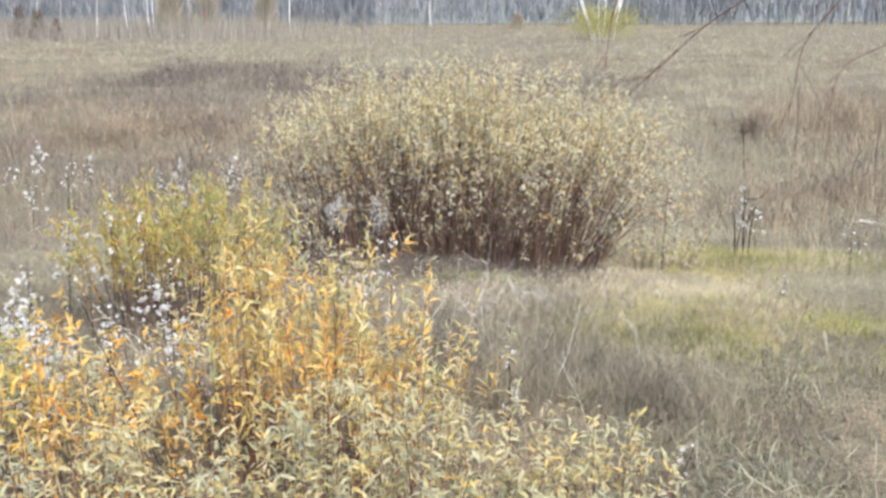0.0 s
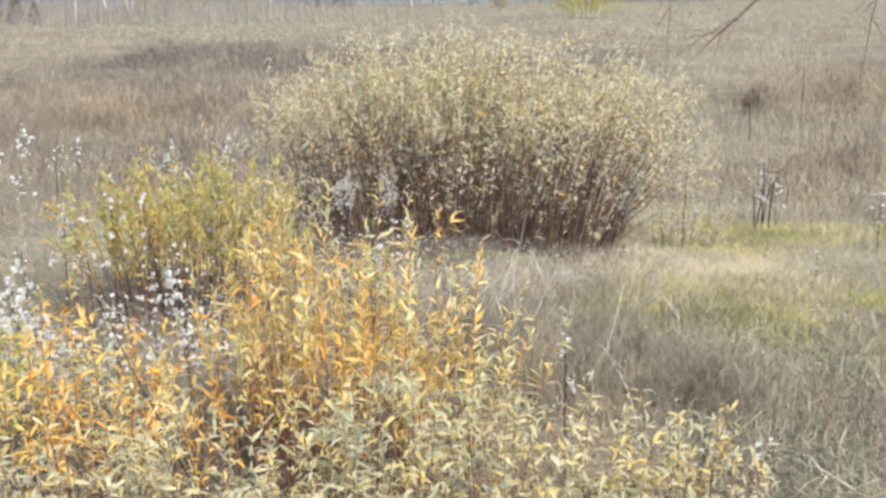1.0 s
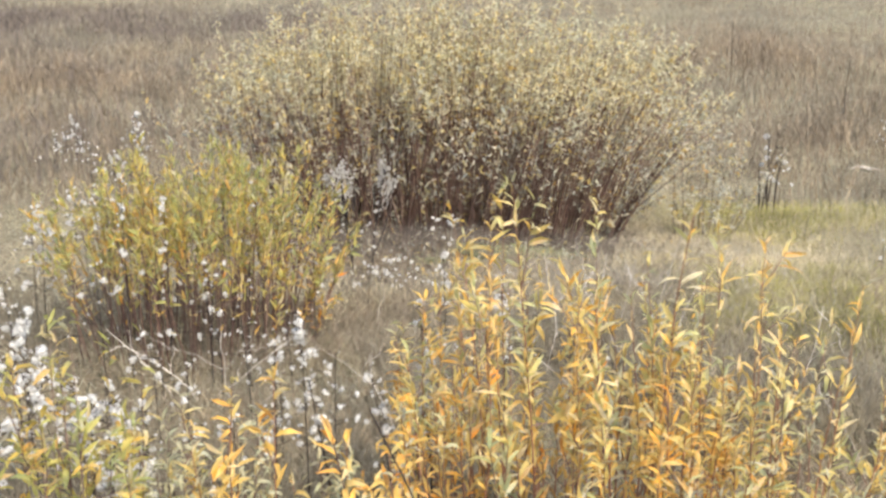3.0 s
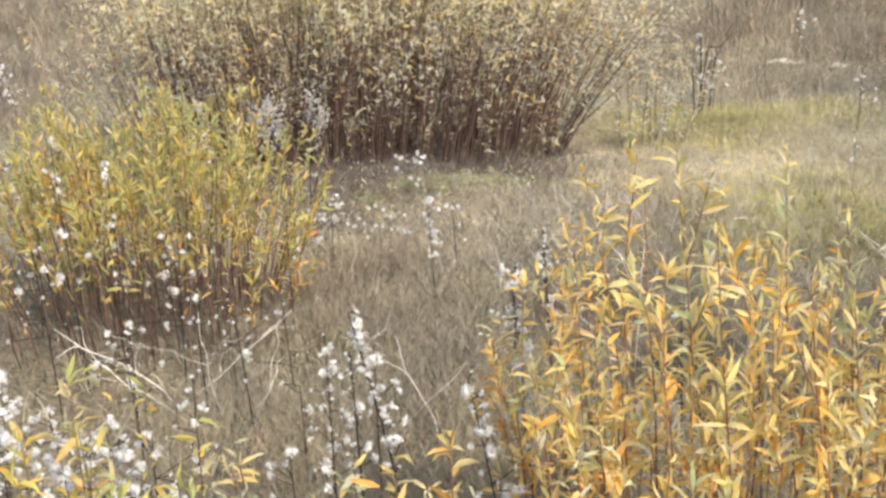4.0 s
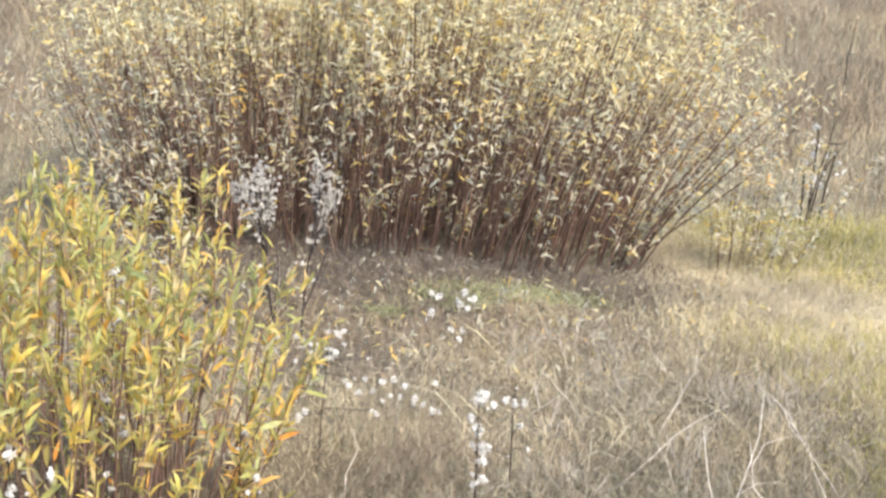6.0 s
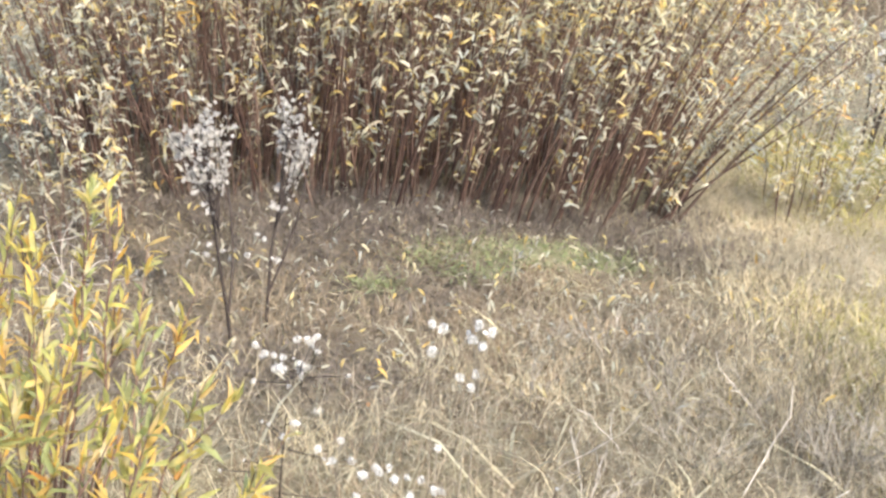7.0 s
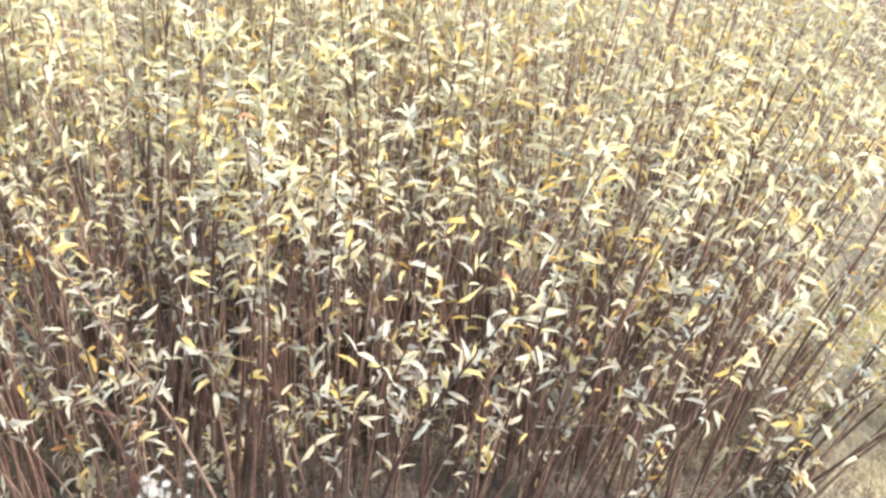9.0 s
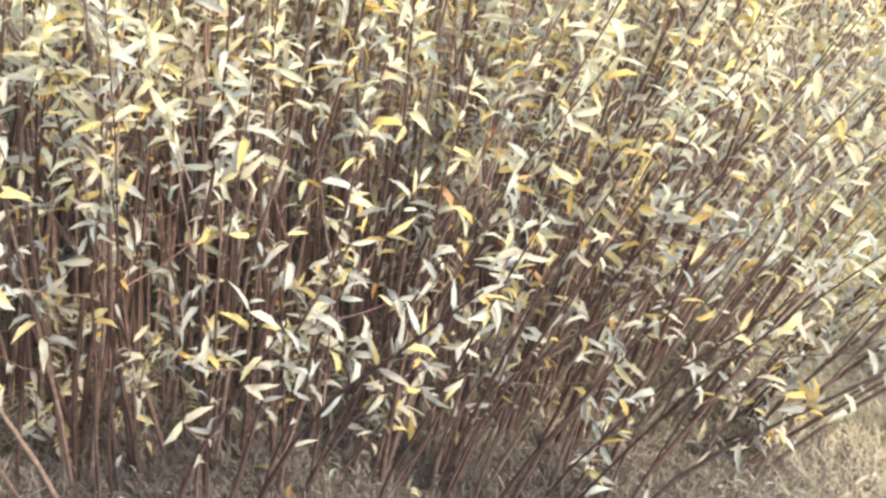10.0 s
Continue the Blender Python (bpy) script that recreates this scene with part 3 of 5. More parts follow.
# ---- willow shrubs ----
def willow(name, x, y, base, top, shift, height, stems, per_stem, leaf_len, key, bark, label,
           s0=0.3, power=0.7, radius=0.0055, stem_parts=60, leaf_parts=100, twigs=2, upright=0.0, ragged=0.15, bare=(0.1, 0.5, 0.15), dome=0.4, shapes=range(8), upper="", outer="", lower="", lower_to=0.28, twig_low=0.4, shoots=0.0, group="willow shrubs"):
    root = thing(name, x, y, label, "shrub", group)
    turn = np.arange(stems)
    r = np.sqrt(((turn + rng.uniform(0, 1, stems)) / stems).clip(0, 1))
    a = (2.39996 * turn + rng.normal(0, 0.25, stems)) % (2 * np.pi)
    foot = np.stack([base[0] * r * np.cos(a), base[1] * r * np.sin(a)], -1)
    foot *= ((np.abs(np.cos(a)) ** 5 + np.abs(np.sin(a)) ** 5) ** -0.2)[:, None]
    fan = r ** 2.3
    head = foot + np.stack([(top[0] - base[0]) * fan * np.cos(a) + shift[0] * r, (top[1] - base[1]) * fan * np.sin(a) + shift[1] * r], -1)
    head = head + rng.normal(0, 0.08, (stems, 2)) * np.array(top)
    hgt = height * (1 - dome * r ** 3) * (1 + rng.normal(0, ragged, stems)).clip(0.5, 1.18)
    short = rng.uniform(0, 1, stems) < shoots
    hgt = np.where(short, hgt * rng.uniform(0.18, 0.5, stems), hgt)
    head = np.where(short[:, None], foot + (head - foot) * 0.35 + rng.normal(0, 0.05, (stems, 2)), head)
    k = 6
    s = np.linspace(0, 1, k)
    bow = s ** 1.15
    paths = np.zeros((stems, k, 3))
    paths[..., :2] = foot[:, None] + (head - foot)[:, None] * bow[None, :, None]
    paths[..., 2] = hgt[:, None] * (s ** 0.95)[None]
    paths[:, 1:, :2] += np.cumsum(rng.normal(0, 0.010, (stems, k - 1, 2)), 1)
    gx, gy = x + foot[:, 0], y + foot[:, 1]
    paths[..., 2] += (gz(gx, gy) - gz(x, y) - 0.03)[:, None] * (1 - s)[None]
    rad = radius * rng.uniform(0.6, 1.35, stems)[:, None] * (1 - 0.78 * s)[None]
    order = np.argsort(foot[:, 1] + 0.15 * rng.uniform(0, 1, stems))
    for i in order[:stem_parts]:
        v, q = tubes(paths[i:i + 1], rad[i:i + 1], 4)
        part("stem", raw_mesh("stem", v, q, bark, True), root)
    if stems > stem_parts:
        v, q = tubes(paths[order[stem_parts:]], rad[order[stem_parts:]], 4)
        part("stem_thicket", raw_mesh("stem_thicket", v, q, TWIG, True), root, kind="stuff")
    # side twigs on the upper stems
    carriers, weight = [paths], [np.full(stems, per_stem)]
    if twigs:
        n = stems * twigs
        own = np.repeat(np.arange(stems), twigs)
        at = rng.uniform(twig_low, 0.92, n) * (k - 1)
        lo = np.minimum(at.astype(int), k - 2)
        fr = (at - lo)[:, None]
        p0 = paths[own, lo] * (1 - fr) + paths[own, lo + 1] * fr
        tan = unit(paths[own, lo + 1] - paths[own, lo])
        d = unit(tan * 1.2 + rng.normal(0, 0.55, (n, 3)) + np.array([0, 0, 0.25]))
        ln = height * rng.uniform(0.06, 0.2, n) * np.where(short[own], 0.5, 1.0)
        tp = p0[:, None] + d[:, None] * (s[None, :, None] * ln[:, None, None])
        tp[..., 2] += (0.25 * s ** 2)[None] * ln[:, None]
        v, q = tubes(tp[:, ::2][:, :3], np.broadcast_to(np.array([0.0022, 0.0017, 0.0009]), (n, 3)), 3)
        part("twig_mass", raw_mesh("twig_mass", v, q, TWIG), root, kind="stuff")
        carriers.append(tp)
        weight.append(np.full(n, max(3, int(per_stem * 0.28))))
    pos, rot, length, kinds, young = [], [], [], [], []
    for c, (line, cnt) in enumerate(zip(carriers, weight)):
        own = np.repeat(np.arange(len(line)), cnt)
        n = len(own)
        u = rng.uniform(0, 1, n) ** power
        sv = (s0 + (1 - s0) * u if c == 0 else 0.15 + 0.85 * u) * (k - 1)
        lo = np.minimum(sv.astype(int), k - 2)
        fr = (sv - lo)[:, None]
        p = line[own, lo] * (1 - fr) + line[own, lo + 1] * fr
        t = unit(line[own, lo + 1] - line[own, lo])
        ref = np.where(np.abs(t[:, 2:3]) > 0.9, [1.0, 0, 0], [0, 0, 1.0])
        e1 = unit(np.cross(t, ref))
        e2 = np.cross(t, e1)
        phi = rng.uniform(0, 2 * np.pi, n)[:, None]
        out = e1 * np.cos(phi) + e2 * np.sin(phi)
        al = rng.normal(0.95 - upright, 0.40, n).clip(0.15, 2.0)[:, None]
        d = unit(t * np.cos(al) + out * np.sin(al))
        pos.append(p)
        young.append(short[own if c == 0 else own // twigs])
        rot.append(leaf_frames(d, unit(t + rng.normal(0, 0.6, (n, 3)))))
        length.append(leaf_len * rng.uniform(0.5, 1.25, n) * (1 - 0.25 * (sv / (k - 1)) ** 3))
        kinds.append(rng.choice(np.array(list(shapes)), n))
    pos, rot, length, kinds, young = map(np.concatenate, (pos, rot, length, kinds, young))
    chance = bare[2] + (1 - bare[2]) * np.clip((pos[:, 2] - bare[0]) / (bare[1] - bare[0]), 0, 1) ** (1.9 if shoots else 1.5)
    side = np.hypot(pos[:, 0] / base[0], 0.3 * pos[:, 1] / base[1])
    chance = np.maximum(chance, 0.75 * np.clip((side - 0.72) / 0.35, 0, 1))
    chance = np.where(young, np.maximum(chance, 0.55), chance)
    keep = rng.uniform(0, 1, len(pos)) < chance
    pos, rot, length, kinds = pos[keep], rot[keep], length[keep], kinds[keep]
    pos[:, 2] = np.maximum(pos[:, 2], 0.02)
    first = np.argsort(pos[:, 1] + 0.5 * np.abs(pos[:, 0]))
    for i in first[:leaf_parts]:
        m = Matrix.Translation(pos[i]) @ Matrix(rot[i].tolist()).to_4x4() @ Matrix.Scale(float(length[i]), 4)
        part("leaf", leaf_mesh(int(kinds[i]), key), root, m=m)
    rest = first[leaf_parts:]
    for other, where in ((outer, np.hypot(pos[rest, 0] / top[0], pos[rest, 1] / top[1]) + rng.normal(0, 0.22, len(rest)) > 0.97),
                         (lower, pos[rest, 2] + rng.normal(0, 0.2, len(rest)) < lower_to * height)):
        if other:
            v, f = leaf_soup(pos[rest][where], rot[rest][where], length[rest][where], kinds[rest][where])
            part("leaves", raw_mesh("leaves", v, f, LEAF[other], True), root, "paler outer leaves" if outer else "orange lower leaves", kind="stuff")
            rest = rest[~where]
            break
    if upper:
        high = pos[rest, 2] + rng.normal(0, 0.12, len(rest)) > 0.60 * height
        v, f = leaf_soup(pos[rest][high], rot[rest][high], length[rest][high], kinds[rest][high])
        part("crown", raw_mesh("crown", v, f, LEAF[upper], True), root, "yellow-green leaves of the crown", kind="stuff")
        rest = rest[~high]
    v, f = leaf_soup(pos[rest], rot[rest], length[rest], kinds[rest])
    part("leaves", raw_mesh("leaves", v, f, LEAF[key], True), root, kind="stuff")
    return root


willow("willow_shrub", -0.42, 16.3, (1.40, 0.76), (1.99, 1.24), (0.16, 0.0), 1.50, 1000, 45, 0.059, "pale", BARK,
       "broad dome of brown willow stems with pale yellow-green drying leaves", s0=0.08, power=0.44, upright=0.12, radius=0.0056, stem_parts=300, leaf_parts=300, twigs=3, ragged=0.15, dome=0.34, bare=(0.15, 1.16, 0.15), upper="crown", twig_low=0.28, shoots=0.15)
willow("willow_shrub", -0.85, 12.50, (0.48, 0.48), (0.68, 0.66), (0.0, 0.0), 0.78, 200, 36, 0.058, "yellow", BARK,
       "bushy yellow-green willow shrub with upright narrow leaves", s0=0.22, power=0.6, radius=0.0042, stem_parts=110, leaf_parts=200, twigs=2, upright=0.55, ragged=0.22, bare=(0.10, 0.58, 0.10), dome=0.25, shapes=(0, 0, 3, 5, 5, 1), lower="orange")
willow("willow_shrub", 0.90, 10.14, (0.34, 0.30), (0.46, 0.44), (-0.04, 0.0), 1.02, 64, 48, 0.060, "amber", REDBARK,
       "young willow shrub with bright orange-yellow autumn leaves", s0=0.2, power=0.7, radius=0.0034, stem_parts=72, leaf_parts=280, twigs=1, upright=0.35, ragged=0.18, bare=(0.12, 0.55, 0.12), dome=0.4, shapes=(0, 0, 3, 5, 5, 1, 2), lower="orange", lower_to=0.64)
willow("willow_shrub", 1.30, 10.08, (0.26, 0.26), (0.38, 0.38), (0.03, 0.0), 0.94, 46, 42, 0.058, "amber", REDBARK,
       "young willow shrub with yellow and amber leaves turning dry", s0=0.2, power=0.7, radius=0.0033, stem_parts=60, leaf_parts=220, twigs=1, upright=0.3, ragged=0.2, bare=(0.1, 0.5, 0.15), dome=0.4, shapes=(0, 0, 3, 5, 5, 1, 2), outer="silver")
willow("willow_shrub", 0.60, 10.42, (0.13, 0.14), (0.2, 0.2), (0.0, 0.0), 0.82, 20, 28, 0.058, "amber", REDBARK,
       "thin young willow shoots with golden leaves", s0=0.25, power=0.7, radius=0.003, stem_parts=20, leaf_parts=80, twigs=1, upright=0.3, ragged=0.2)
willow("willow_shrub", 0.42, 9.5, (0.24, 0.2), (0.36, 0.3), (0.0, 0.0), 0.78, 34, 34, 0.062, "orange", REDBARK,
       "small orange-leaved willow shrub among grey weeds", s0=0.2, power=0.7, radius=0.0032, stem_parts=40, leaf_parts=120, twigs=1, upright=0.3, ragged=0.22, outer="silver")
willow("willow_shrub", 1.62, 9.4, (0.52, 0.34), (0.68, 0.45), (0.0, 0.0), 0.68, 120, 32, 0.058, "silver", BARK,
       "silvery green willow shrub with yellowing drooping leaves", s0=0.15, power=0.7, radius=0.003, stem_parts=80, leaf_parts=200, twigs=2, ragged=0.22)
willow("willow_shrub", 2.2, 9.75, (0.22, 0.2), (0.3, 0.28), (0.0, 0.0), 0.54, 50, 26, 0.054, "silver", BARK,
       "low silvery willow shrub with curled pale leaves", s0=0.15, power=0.7, radius=0.003, stem_parts=30, leaf_parts=80, twigs=2, ragged=0.22)
willow("willow_shrub", 0.85, 9.1, (0.46, 0.26), (0.6, 0.36), (0.0, 0.0), 0.64, 84, 28, 0.056, "silver", BARK,
       "pale green willow shrub with some orange leaves", s0=0.15, power=0.7, radius=0.003, stem_parts=40, leaf_parts=100, twigs=2, ragged=0.22)
willow("willow_shrub", -0.25, 9.85, (0.2, 0.2), (0.3, 0.28), (0.0, 0.0), 0.78, 30, 26, 0.062, "yellow", BARK,
       "slim green-yellow willow shrub beside white seed heads", s0=0.2, power=0.7, radius=0.003, stem_parts=30, leaf_parts=80, twigs=2, upright=0.3, ragged=0.22)
willow("willow_shrub", 0.12, 10.0, (0.3, 0.24), (0.42, 0.34), (0.0, 0.0), 0.56, 60, 26, 0.056, "silver", BARK,
       "grey-green willow shrub among white seed heads", s0=0.15, power=0.7, radius=0.003, stem_parts=40, leaf_parts=80, twigs=2, ragged=0.28)
willow("willow_shrub", -1.36, 15.05, (0.24, 0.22), (0.40, 0.32), (-0.1, 0.0), 0.70, 30, 22, 0.052, "pale", BARK,
       "small pale-leaved willow shrub beside the broad dome", s0=0.05, power=0.85, radius=0.0026, stem_parts=30, leaf_parts=80, twigs=2, ragged=0.3, bare=(0.0, 0.3, 0.45), twig_low=0.15)
willow("willow_shrub", 1.55, 15.95, (0.2, 0.2), (0.46, 0.36), (0.14, 0.0), 0.86, 26, 44, 0.052, "pale", BARK,
       "small silvery willow shrub against the broad dome", s0=0.05, power=0.85, radius=0.0026, stem_parts=40, leaf_parts=80, twigs=2, ragged=0.3, bare=(0.0, 0.3, 0.5), twig_low=0.15)


def fallen_leaves(n, x0, x1, y0, y1):
    """Dry willow leaves lying on the ground and caught in the grass."""
    p = scatter(n, x0, x1, y0, y1)
    p[:, 2] += rng.uniform(0.04, 0.12, n)
    d = unit(np.stack([rng.normal(0, 1, n), rng.normal(0, 1, n), rng.normal(0, 0.25, n)], -1))
    v, f = leaf_soup(p, leaf_frames(d, unit(np.array([0, 0, 1.0]) + rng.normal(0, 0.4, (n, 3)))), 0.05 * rng.uniform(0.5, 1.1, n), rng.integers(0, 8, n))
    tagged(new("fallen_leaves", raw_mesh("fallen_leaves", v, f, LEAF["pale"], True)), "dry pale willow leaves fallen in the grass", "fallen leaves", kind="stuff")


fallen_leaves(1300, -1.5, 1.4, 13.9, 15.6)


# ---- seeding weeds ----
def puff_mesh(name, material, hairs=95):
    """A ragged tuft of seed hairs round a small core."""
    bm = bmesh.new()
    squash = rng.uniform(0.7, 1.1, 3)
    for c in rng.normal(0, 0.42, (2, 3)):
        made = bmesh.ops.create_icosphere(bm, subdivisions=1, radius=0.5)
        for v in made["verts"]:
            v.co = Vector(np.array(v.co) * squash * rng.uniform(0.7, 1.3) + c)
    for _ in range(hairs):
        d = unit(rng.normal(0, 1, 3))
        e = unit(np.cross(d, rng.normal(0, 1, 3))) * 0.075
        p = d * 0.3
        bm.faces.new([bm.verts.new(p - e), bm.verts.new(p + e), bm.verts.new(d * rng.uniform(0.85, 1.45) * squash)])
    me = bpy.data.meshes.new(name)
    bm.to_mesh(me)
    bm.free()
    me.materials.append(material)
    return me


PUFFS = [puff_mesh("seed_head", FLUFF) for _ in range(4)]
ROUND = [puff_mesh("seed_head", FLUFF, 160) for _ in range(3)] + [puff_mesh("seed_head", FLUFF, 200)]
PLUMES = [puff_mesh("seed_head", GREYFLUFF) for _ in range(4)]


def seed_weed(x, y, h, lean, heads, size, label, spread=0.05, low=0.45, stalks=1, puffs=PUFFS, stalk=None, group="seeding weeds"):
    """An upright dark stalk with white seed heads on short side branches."""
    size, heads = size * 0.78, int(heads * 1.3)
    root = thing("seeding_weed", x, y, label, "weed", group)
    for _ in range(stalks):
        off = rng.normal(0, 0.02 * (stalks - 1), 2)
        ln = np.array(lean) + rng.normal(0, 0.05, 2) * (stalks > 1)
        s = np.linspace(0, 1, 5)
        hh = h * rng.uniform(0.85, 1.0)
        path = np.stack([off[0] + ln[0] * s ** 1.5, off[1] + ln[1] * s ** 1.5, hh * s - 0.02 * (1 - s)], -1)
        lines, rads = [path], [(0.0017 if stalk else 0.006 if heads > 60 else 0.0042 if heads > 35 else 0.0030) * (1 - 0.6 * s)]
        for j in range(heads):
            f = low + (1 - low) * (j // 3 * 3 + 1.5 + rng.normal(0, 0.7)) / heads if heads > 6 else rng.uniform(low, 1)
            f = min(f, 1.0)
            p = np.array([np.interp(f, s, path[:, c]) for c in range(3)])
            w = spread * (1.15 - f) / (1.15 - low) + 0.006
            q = p + np.array([rng.normal(0, w), rng.normal(0, w), abs(rng.normal(0.015, 0.012))])
            lines.append(p + (q - p) * s[:, None])
            rads.append(0.0013 * np.ones(5))
            part("seed_head", puffs[int(rng.integers(0, 4))], root,
                 m=Matrix.LocRotScale(q, Euler(rng.uniform(0, 6, 3)), tuple(size * rng.choice((0.45, 0.7, 0.9, 1.15, 1.7)) * rng.uniform(0.75, 1.3, 3))))
        v, qd = tubes(np.array(lines), np.array(rads), 4)
        part("stalk", raw_mesh("stalk", v, qd, stalk or DARKSTALK, True), root)
    return root


LBL = "dark weed stalk with white fluffy seed heads"
for x, y, h, heads, size, spread, lx, ly in (
                (0.22, 12.66, 0.44, 16, 0.0155, 0.012, 0.02, 0), (0.31, 12.9, 0.36, 6, 0.011, 0.03, 0, 0), (0.62, 11.5, 0.63, 30, 0.0085, 0.012, -0.02, 0),
        (0.5, 11.45, 0.58, 9, 0.010, 0.02, 0, 0), (-0.31, 13.9, 0.10, 10, 0.0145, 0.08, 0, 0), (-0.24, 13.1, 0.42, 9, 0.009, 0.09, 0, 0),
        (2.55, 14.8, 0.25, 6, 0.011, 0.04, 0, 0), (2.18, 10.6, 0.3, 9, 0.011, 0.05, 0, 0),
        (1.73, 10.35, 0.72, 18, 0.008, 0.014, 0, 0), (-0.53, 10.55, 0.50, 30, 0.015, 0.075, 0, 0), (-0.64, 10.75, 0.5, 26, 0.014, 0.085, -0.03, 0),
        (-0.42, 10.7, 0.44, 16, 0.010, 0.06, 0, 0), (-0.95, 10.96, 0.61, 22, 0.017, 0.04, 0, 0), (-0.85, 10.85, 0.52, 20, 0.016, 0.05, 0, 0),
        (-1.1, 11.2, 0.55, 16, 0.012, 0.05, 0, 0), (-0.34, 10.85, 0.52, 14, 0.011, 0.05, 0, 0), (-0.62, 11.3, 0.45, 6, 0.010, 0.06, 0, 0),
        (-0.3, 11.4, 0.48, 7, 0.010, 0.06, 0, 0), (-0.2, 11.6, 0.46, 6, 0.010, 0.06, 0, 0), (-0.5, 11.65, 0.45, 6, 0.010, 0.06, 0, 0),
        (0.24, 10.5, 0.86, 24, 0.0135, 0.022, -0.13, 0), (0.06, 10.5, 0.68, 22, 0.013, 0.025, -0.03, 0), (0.52, 10.5, 0.92, 26, 0.0115, 0.016, -0.02, 0), (0.46, 10.35, 0.74, 22, 0.0125, 0.022, -0.08, 0), (0.1, 10.7, 0.66, 16, 0.012, 0.022, 0.02, 0),
        (0.12, 10.95, 0.5, 10, 0.009, 0.05, 0, 0), (0.0, 10.35, 0.5, 10, 0.009, 0.05, 0, 0), (-0.1, 11.1, 0.4, 10, 0.008, 0.06, 0, 0),
        (-0.54, 12.1, 0.78, 16, 0.013, 0.025, 0, 0.15), (-0.82, 11.95, 0.84, 16, 0.012, 0.03, 0, 0), (-0.95, 11.85, 0.92, 14, 0.015, 0.03, 0, 0), (-0.66, 12.0, 0.55, 9, 0.013, 0.04, 0, 0),
        (-0.3, 12.3, 0.5, 8, 0.010, 0.05, 0, 0), (-3.82, 18.8, 0.5, 14, 0.018, 0.08, 0, 0), (-4.4, 18.5, 0.42, 14, 0.018, 0.08, 0, 0),
        (-5.58, 18.5, 0.45, 14, 0.018, 0.06, 0, 0), (-6.3, 18.5, 0.55, 16, 0.020, 0.07, 0, 0), (-6.5, 18.2, 0.3, 12, 0.018, 0.10, 0, 0),
        (-4.1, 17.6, 0.4, 12, 0.014, 0.1, 0, 0), (-3.3, 16.6, 0.36, 12, 0.013, 0.1, 0, 0), (-2.6, 15.4, 0.36, 10, 0.012, 0.1, 0, 0),
        (-3.6, 18.2, 0.42, 16, 0.019, 0.07, 0, 0), (-3.3, 17.6, 0.40, 14, 0.018, 0.07, 0, 0), (-4.0, 17.8, 0.40, 16, 0.018, 0.08, 0, 0), (-2.65, 14.9, 0.48, 16, 0.016, 0.08, 0, 0),
        (-4.7, 16.2, 0.40, 16, 0.018, 0.09, 0, 0), (-3.0, 16.4, 0.40, 14, 0.016, 0.08, 0, 0), (-2.3, 14.5, 0.46, 16, 0.015, 0.08, 0, 0), (-5.2, 17.6, 0.40, 16, 0.019, 0.09, 0, 0),
        (-2.1, 13.9, 0.55, 18, 0.016, 0.07, 0, 0), (-1.75, 13.4, 0.60, 16, 0.015, 0.06, 0, 0),
        (-1.36, 11.67, 0.56, 14, 0.012, 0.05, 0, 0), (-1.2, 11.45, 0.46, 12, 0.011, 0.06, 0, 0), (-0.44, 10.5, 0.56, 24, 0.014, 0.05, 0, 0), (-0.42, 11.75, 0.36, 7, 0.009, 0.07, 0, 0),
        (-0.72, 10.6, 0.60, 34, 0.016, 0.06, -0.02, 0), (-0.38, 10.35, 0.46, 30, 0.0135, 0.07, 0.02, 0), (-0.22, 10.2, 0.50, 26, 0.012, 0.05, 0, 0),         (-0.6, 11.8, 0.56, 12, 0.011, 0.06, 0, 0), (-0.7, 11.55, 0.40, 12, 0.011, 0.07, 0, 0), (-1.0, 11.7, 0.60, 12, 0.011, 0.05, 0, 0),
        (-1.5, 12.2, 0.62, 22, 0.017, 0.05, 0, 0), (-1.7, 12.5, 0.66, 20, 0.017, 0.05, 0, 0), (0.18, 9.55, 0.34, 16, 0.011, 0.06, 0, 0), 
        (0.9, 9.35, 0.45, 10, 0.010, 0.05, 0, 0), (2.32, 10.3, 0.36, 10, 0.009, 0.06, 0.1, 0), (1.0, 11.4, 0.4, 8, 0.007, 0.05, 0, 0),
        (3.4, 19.3, 0.4, 10, 0.015, 0.08, 0, 0), (3.0, 16.2, 0.3, 8, 0.012, 0.06, 0, 0)):
    seed_weed(x, y, h + (0.14 if y > 15.5 else 0.0), (lx + rng.normal(0, 0.015), ly + rng.normal(0, 0.015)), heads, size, LBL, spread)


for x, y, h, heads, lx in ((2.10, 17.08, 0.64, 12, 0.0), (2.15, 17.02, 0.50, 10, 0.05), (2.04, 17.0, 0.42, 6, -0.02)):
    tall = seed_weed(x, y, h, (lx, 0.0), heads, 0.019, "stout dark dead stalk with tufts of white fluff", 0.05, 0.4, 1)
    v, q = tubes(np.array([[[0, 0, -0.02], [lx * 0.3, 0, h * 0.5], [lx, 0, h * 0.95]]]), np.array([[0.0075, 0.006, 0.004]]), 6)
    part("stem_base", raw_mesh("stem_base", v, q, DARKSTALK, True), tall)


